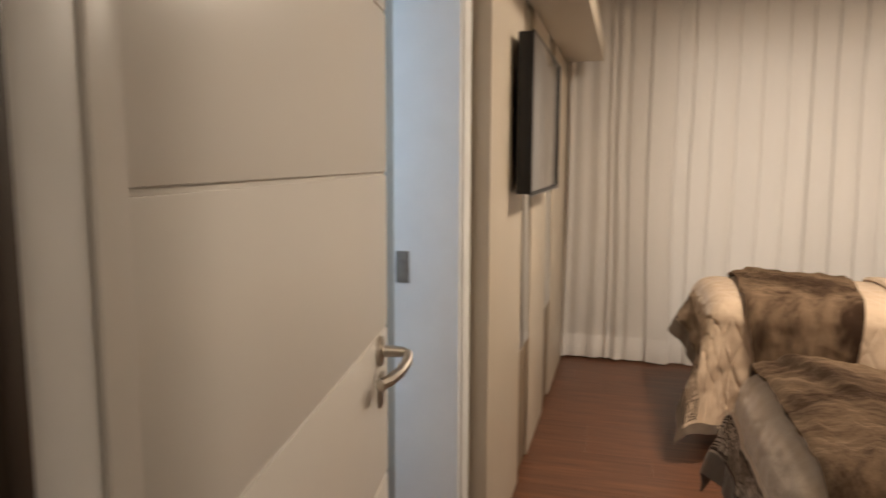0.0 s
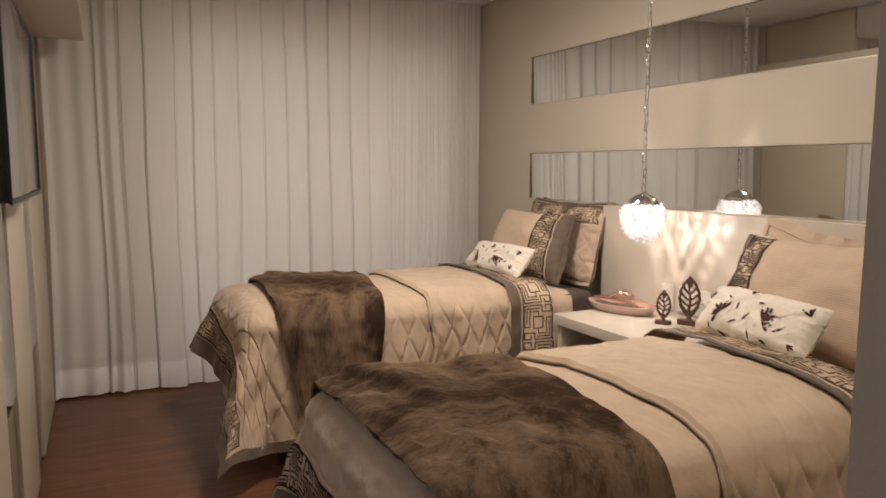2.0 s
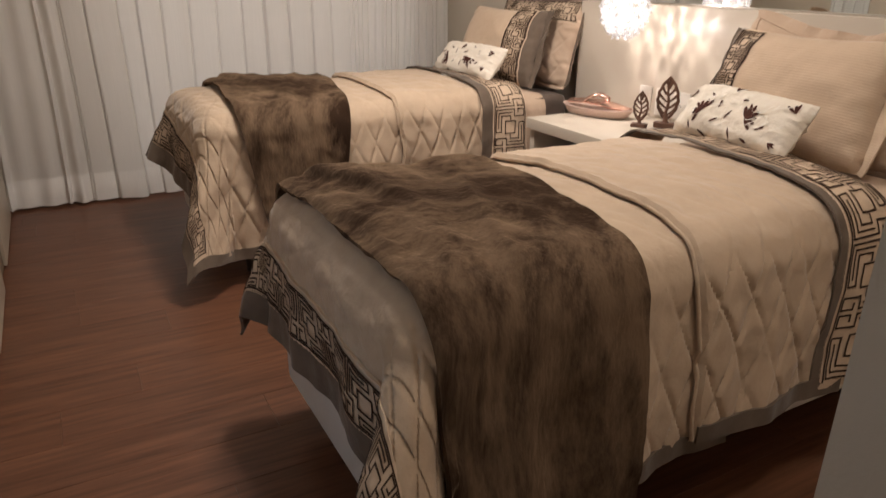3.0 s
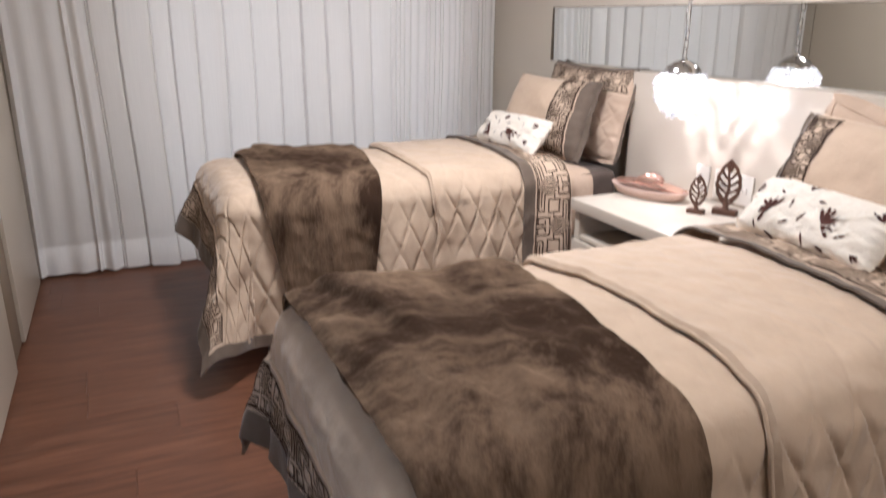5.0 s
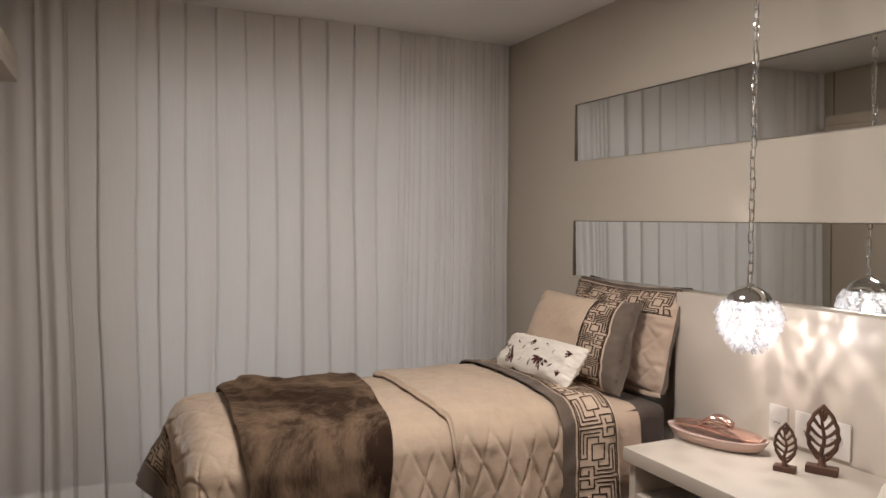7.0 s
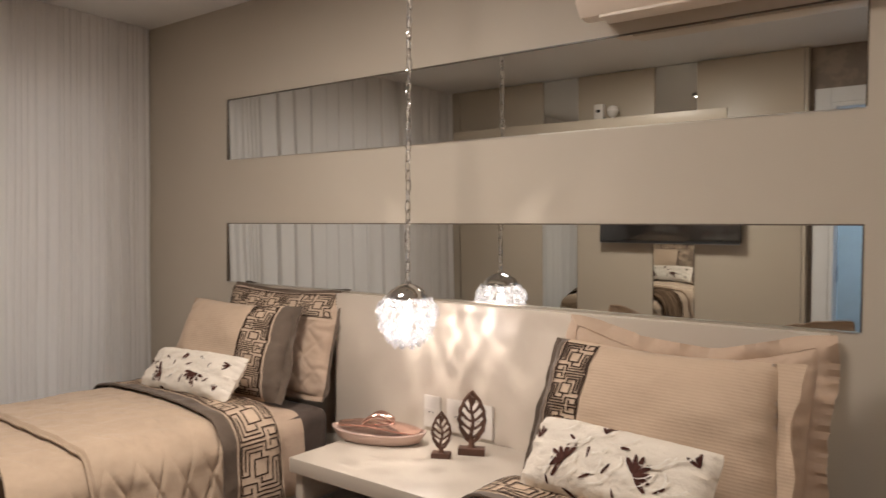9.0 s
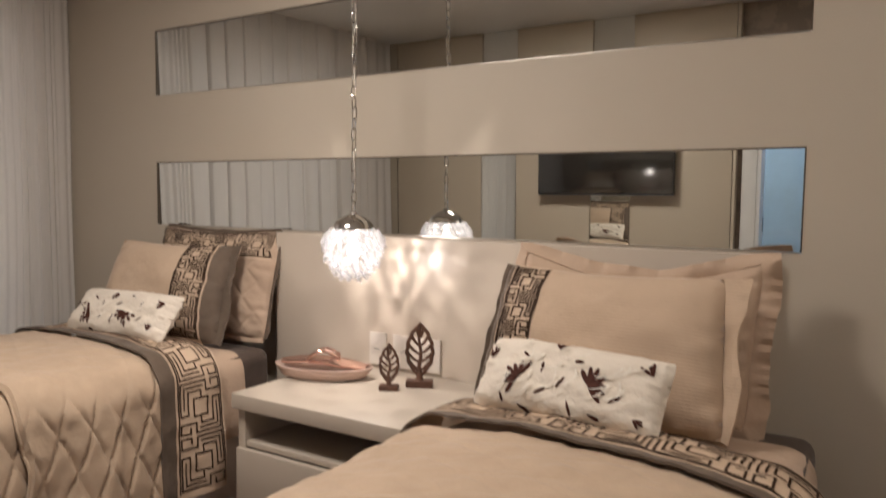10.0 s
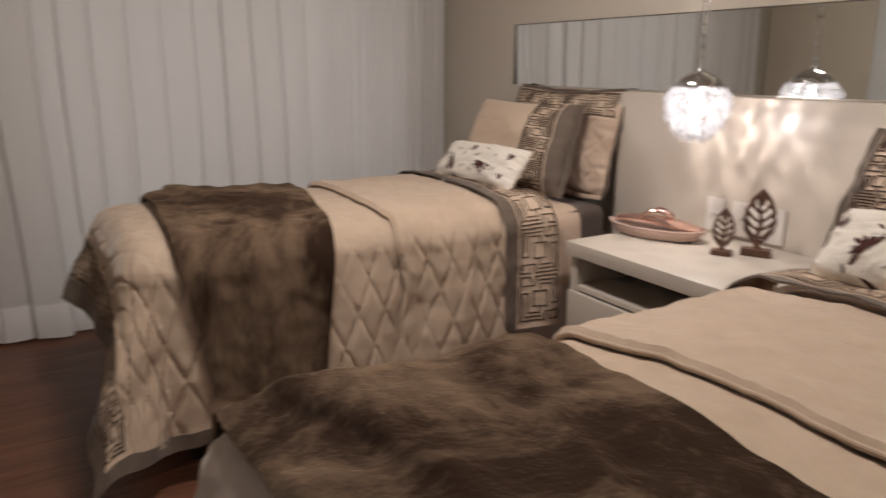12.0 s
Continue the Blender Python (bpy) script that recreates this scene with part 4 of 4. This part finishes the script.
    def f2(a, b):
        k = (a - throw[0]) / (throw[1] - throw[0])
        p = Vector(base(a + b * (skews[0] * (1 - k) + skews[1] * k) - hang * k * max(0.0, b - BW), b))
        # a lapped fold near the foot, ripples before it and a few soft creases
        flat = max(0.0, min(1.0, (BW + 0.05 - abs(b)) / 0.12))
        line = 0.80 - 0.42 * (b + 0.25)
        fade = max(0.0, min(1.0, (0.22 - b) / 0.35))
        lap = 0.5 + 0.5 * math.tanh((line - k) / 0.03)
        near_foot = max(0.0, min(1.0, (k - line) / 0.12))
        rise = 0.026 * lap * math.exp(-((line - k) / 0.25) ** 2 * (k < line)) * fade
        rise += 0.010 * near_foot * (noise.noise((a * 26, b * 6, seed)) + 0.5 * noise.noise((a * 40, b * 18, seed + 2)))
        rise += 0.008 * math.exp(-((k - 0.35 - 0.2 * math.sin(3 * b)) / 0.04) ** 2) + 0.005 * noise.noise((a * 6 + b * 5, b * 13 - a * 4, seed))
        p.z += rise * flat
        p.x -= 0.018 * lap * math.exp(-((line - k) / 0.06) ** 2) * fade * flat
        return p
    part("cloth", sheet(f2, steps(throw[0], throw[1], 0.008), steps(-(BW + 0.34), BW + throw_drop, 0.010), 0.012), M_VELVET, th)
    return bed


make_bed(-1.05, 1.3, 0.58, 0.31, 0.37, (1.15, 1.68), 0.46, (0.14, 0.04), 0.54, 1.00, 0.20, (15, 21), 0.12, 4, 1.0, -0.03, 0.06, (12, 0), 22)
make_bed(-2.94, 4.1, 0.49, 0.40, 0.39, (1.290, 1.835), 0.54, (0.07, -0.01), 0.645, 1.155, 0.0, (14, 32), 0.04, -2, 0.35, 0.0, 0.028, (8, 0), 8)


# ---------- pillows ----------
def pillow_fn(w, h, thick, seed, sag=0.02, power=2.6, spread=0.0):
    """Front of a cushion: u across (-1 to 1), v up (-1 to 1); returns local metres with x out of the front."""
    def fn(u, v, face=1):
        cu, cv = max(-1, min(1, u)), max(-1, min(1, v))
        bulge = (max(0, 1 - abs(cu) ** power) ** 0.55) * (max(0, 1 - abs(cv) ** power) ** 0.55)
        pinch = 1 - 0.025 * (1 - abs(cv) ** 2) * abs(cu) ** 3 - 0.035 * abs(cv) ** 6 * abs(cu)
        pinch2 = 1 - 0.035 * (1 - abs(cu) ** 2) * abs(cv) ** 3 - 0.045 * abs(cu) ** 6 * abs(cv)
        # puckers along the seams, slack creases across the face
        seam = math.exp(-((1 - abs(cu)) / 0.16) ** 2) * noise.noise((cv * 7, seed, 4.0 + cu)) + math.exp(-((1 - abs(cv)) / 0.16) ** 2) * noise.noise((cu * 7, seed, 8.0 + cv))
        slack = noise.noise((u * 1.6 + v * 2.2 + seed, v * 1.1 - u * 0.6, seed + 2))
        x = face * (thick * bulge + 0.014 * seam * min(1, 4 * bulge) + 0.010 * slack * bulge + (0.006 * noise.noise((u * 3 + seed, v * 3, seed)) + 0.003 * noise.noise((u * 9, v * 9, seed))) * min(1, bulge * 3 + 0.3))
        return (x, w / 2 * u * pinch * (1 - spread * v), h / 2 * (v * pinch2 + 1) - sag * h * (1 - u * u) * max(0, v))
    return fn


def closed_pillow(fn, u0=-1, u1=1, n=40, m=28):
    bm = bmesh.new()
    us, vs = [u0 + (u1 - u0) * i / n for i in range(n + 1)], [-1 + 2 * j / m for j in range(m + 1)]
    for face in (1, -1):
        rows = [[bm.verts.new(fn(u, v, face)) for v in vs] for u in us]
        for a, b in zip(rows, rows[1:]):
            for j in range(m):
                bm.faces.new((a[j], b[j], b[j + 1], a[j + 1]))
    bmesh.ops.remove_doubles(bm, verts=bm.verts[:], dist=0.0006)
    bmesh.ops.recalc_face_normals(bm, faces=bm.faces[:])
    return bm


def place(ob, x, y, z, lean, turn=0, roll=0):
    """Stands a cushion with its front towards the foot of the bed, leaning back by lean degrees."""
    ob.matrix_basis = Matrix.Translation((x, y, z)) @ pose(0, 0, 0, 0, 0, 180 + turn) @ pose(0, 0, 0, 0, -lean, 0) @ pose(0, 0, 0, roll, 0, 0)
    return ob


def flange(name, fn, wide, sides, seed, mat, parent, label="", taper=0.0):
    """Loose hems along the given sides of a cushion case, one part a side."""
    for side in sides:
        def edge(s, k, side=side):
            ruf = (0.35 * wide + 0.006) * k * noise.noise((s * 2.6, k * 1.5, seed)) + 0.004 * k * noise.noise((s * 8, k * 2, seed + 5))
            sg = 1 if side in "rt" else -1
            grow = wide * k * (1 - taper * (1 - s) / 2) * (1 + 0.40 * noise.noise((s * 1.6, seed, 1.0)) + 0.06 * noise.noise((s * 6, seed, 2.0)))
            ears = wide * 0.6 * k * max(0, abs(s) - 0.8) * (1 if s > 0 else -1)
            if side in "lr":
                return Vector(fn(sg, s)) + Vector((ruf, sg * grow, ears))
            return Vector(fn(s, sg)) + Vector((ruf, ears, sg * grow))
        part(name, sheet(edge, steps(-1, 1, 0.05), (0, 0.25, 0.5, 0.75, 1), 0.005), mat, parent, label)


def ring_hem(fn, wide, seed, mat, parent, label=""):
    """One loose hem that runs round all four sides of a cushion case, drooping at the corners."""
    def edge(s, k):
        q = s % 4
        f = q - int(q)
        u, v = ((2 * f - 1, -1), (1, 2 * f - 1), (1 - 2 * f, 1), (-1, 1 - 2 * f))[int(q)]
        du, dv = (math.copysign(max(0.0, (abs(c) - 0.86) / 0.14), c) for c in (u, v))
        grow = wide * k * (1 + 0.35 * noise.noise((u * 2.2, v * 2.2, seed)))
        ruf = k * (0.036 * noise.noise((u * 2.6, v * 2.6, seed + 3)) + 0.030 * noise.noise((u * 9, v * 9, seed + 7))) - 0.018 * k * k
        return Vector(fn(u, v)) + Vector((ruf, du * grow, dv * grow - 0.006 * k * abs(du * dv)))
    part("hem", sheet(edge, steps(0, 4, 0.02), (0, 0.2, 0.4, 0.6, 0.8, 1), 0.004), mat, parent, label)


def band_pillow(y, x, z, lean, turn, w, h, band, grey_end, seed, group):
    """A case with a plain ribbed field, a Greek key band and a taupe end."""
    t = thing("pillow", "ribbed peach pillow with a Greek key band", "pillow", group=group)
    place(t, x, y, z, lean, turn)
    fn = pillow_fn(w, h, 0.095, seed, 0.03, 2.6, 0.055)
    b0, b1 = band
    s = 1 if grey_end > 0 else -1
    cuts = sorted([-1, b0, b1, 1])
    mats = [M_RIB, M_BAND, M_GREY] if s > 0 else [M_GREY, M_BAND, M_RIB]
    names = ["field", "key_band", "end"] if s > 0 else ["end", "key_band", "field"]
    for a, b, mat, nm in zip(cuts, cuts[1:], mats, names):
        part(nm, closed_pillow(fn, a, b, max(6, int(40 * (b - a) / 2)), 28), mat, t, {"end": "taupe end", "key_band": "pale printed band"}.get(nm, ""))
    lines = fret(-0.93, 0.93, b0 + 0.03, b1 - 0.03, 0.44)
    part("key_pattern", ribbons(lambda u, v: fn(v, u), lines, 0.019, -0.0025, 0.04), M_KEY, t, "dark Greek key print")
    flange("hem", fn, 0.034 if s > 0 else 0.016, "r" if s > 0 else "l", seed, M_GREY, t, "taupe hem")
    if s > 0:
        flange("hem", fn, 0.018, "l", seed + 1, M_RIB, t)
    else:
        flange("hem", fn, 0.062, "r", seed + 1, M_RIB, t, "", 0.7)
    return t


def plain_pillow(y, x, z, lean, turn, w, h, seed, keyed, group):
    t = thing("pillow", "quilted peach pillow with a Greek key top edge" if keyed else "quilted peach pillow with a wide loose hem", "pillow", group=group)
    place(t, x, y, z, lean, turn)
    smooth = pillow_fn(w, h, 0.075, seed, 0.04 if keyed else 0.15, 2.6, 0.0 if keyed else -0.035)

    def fn(u, v, face=1):
        x, y, z = smooth(u, v, face)
        p, q = u * w / 0.24, v * h / 0.24
        dist = min(abs((p + q + 50) % 1 - 0.5), abs((p - q + 50) % 1 - 0.5))
        return (x - face * 0.0055 * math.exp(-(dist / 0.07) ** 2) * min(1, 6 * (1 - max(abs(u), abs(v)))), y, z)
    part("case", closed_pillow(fn, -1, 1, 90, 60), M_SHEET, t)
    if keyed:
        kb = part("key_band", sheet(lambda u, v: Vector(smooth(u, v)) + Vector((0.003, 0, 0)), steps(-0.97, 0.97, 0.04), steps(0.42, 0.97, 0.05)), M_BAND, t, "pale printed band")
        part("key_pattern", ribbons(lambda u, v: Vector(smooth(u, v)) + Vector((0.003, 0, 0)), fret(-0.95, 0.95, 0.48, 0.95, 0.4), 0.018, 0.002, 0.04), M_KEY, kb, "dark Greek key print")
        flange("hem", fn, 0.014, "lrt", seed, M_GREY, t, "taupe hem")
        flange("hem", fn, 0.02, "b", seed, M_SHEET, t)
    else:
        ring_hem(fn, 0.040, seed, M_SHEET, t, "loose peach hem")
    return t


def floral_cushion(y, x, z, lean, turn, w, h, seed, roll=0):
    t = thing("cushion", "small white cushion with brown flower print", "cushion", group="flower cushions")
    place(t, x, y, z, lean, turn, roll)
    fn = pillow_fn(w, h, 0.06, seed, 0.0, 3.0)
    part("case", closed_pillow(fn), M_FLORAL, t)
    rnd = random.Random(seed)

    def petal(cu, cv, ang, ln, wd, bm):
        pts = []
        for k in range(14):
            a = 2 * math.pi * k / 14
            px, py = ln * (0.5 + 0.5 * math.cos(a)), wd * math.sin(a) * (0.5 + 0.5 * math.cos(a * 0.5) ** 2)
            pts.append((px * math.cos(ang) - py * math.sin(ang), px * math.sin(ang) + py * math.cos(ang)))
        mid = (sum(p[0] for p in pts) / 14, sum(p[1] for p in pts) / 14)

        def on(px, py):
            p = Vector(fn(cu + px / (w / 2), cv + py / (h / 2)))
            return bm.verts.new(p + Vector((0.0025, 0, 0)))
        c = on(*mid)
        vs = [on(*p) for p in pts]
        for k in range(14):
            bm.faces.new((c, vs[k], vs[(k + 1) % 14]))
    for cu, cv, size in ((-0.42, -0.30, 0.046), (0.32, -0.20, 0.048), (-0.86, 0.2, 0.034), (0.86, 0.42, 0.034), (0.78, -0.70, 0.024), (-0.08, 0.62, 0.032)):
        bm = bmesh.new()
        base = rnd.uniform(0, 6.28)
        count = 7 if size > 0.035 else 3
        for k in range(count):
            petal(cu, cv, base + radians(27) * (k - count / 2) + rnd.uniform(-0.1, 0.1), size * rnd.uniform(0.85, 1.15), size * 0.16, bm)
        if size > 0.035:
            for k in range(5):
                a = base + 1.0 + 0.95 * k
                bl = bmesh.new()
                petal(cu + math.cos(a) * size * 1.25 / (w / 2), cv + math.sin(a) * size * 1.25 / (h / 2), a + 1.2, size * rnd.uniform(0.45, 0.7), size * 0.10, bl)
                part("printed_leaf", bl, M_PETAL, t, "maroon printed leaf")
        part("flower", bm, M_PETAL, t, "maroon printed flower")
    swirl = []
    for k in range(26):
        u0, v0, a0 = rnd.uniform(-0.8, 0.6), rnd.uniform(-0.7, 0.6), rnd.uniform(-0.5, 0.5)
        swirl.append([(u0 + 0.05 * i * math.cos(a0 + 0.14 * i), v0 + 0.12 * i * math.sin(a0 + 0.14 * i) * 0.7) for i in range(7) if abs(u0 + 0.05 * i) < 0.9 and abs(v0 + 0.12 * i * math.sin(a0 + 0.14 * i) * 0.7) < 0.85])
    for line in swirl:
        if len(line) > 1:
            part("embroidery", ribbons(fn, [line], 0.016, 0.006, 0.03), M_THREAD, t, "raised white embroidery")
    return t


# local y of a cushion runs towards the near side once turned
plain_pillow(-1.095, -0.12, 0.705, 13, 0, 0.71, 0.445, 2.2, True, "pillows of the bed by the curtain")
band_pillow(-1.01, -0.31, 0.700, 21, 4, 0.66, 0.41, (0.36, 0.82), 1, 3.7, "pillows of the bed by the curtain")
floral_cushion(-1.10, -0.55, 0.748, 40, 6, 0.50, 0.20, 5)
plain_pillow(-2.90, -0.245, 0.695, 10, 0, 0.64, 0.435, 7.9, False, "pillows of the bed by the entrance")
band_pillow(-2.845, -0.375, 0.705, 19, -3, 0.645, 0.405, (-0.90, -0.48), -1, 8.4, "pillows of the bed by the entrance")
floral_cushion(-2.848, -0.60, 0.758, 38, -6, 0.48, 0.195, 11)


# ---------- floor planks ----------
random.seed(21)
PL_W, PL_L = 0.192, 1.28
plank_bm = box((0, 0, -0.0055), (PL_L - 0.0007, PL_W - 0.0007, 0.0), 0.0006, None, 1)
plank_mesh = None
row = 0
y = 0.10
while y > -6.5:
    y -= PL_W
    x = -3.2 - random.uniform(0, 1.1)
    while x < 0.0:
        if x + PL_L > 0.0:
            cut = part("plank", box((0, 0, -0.0055), (-x - 0.001, PL_W - 0.0007, 0.0), 0.0006, None, 1), M_PLANK, floor, smooth=False)
            cut.location = (x, y, 0)
        elif plank_mesh is None:
            ob = part("plank", plank_bm, M_PLANK, floor, smooth=False)
            plank_mesh = ob.data
            ob.location = (x, y, 0)
        else:
            ob = new("plank", plank_mesh)
            ob.parent = floor
            ob.location = (x, y, 0)
        x += PL_L
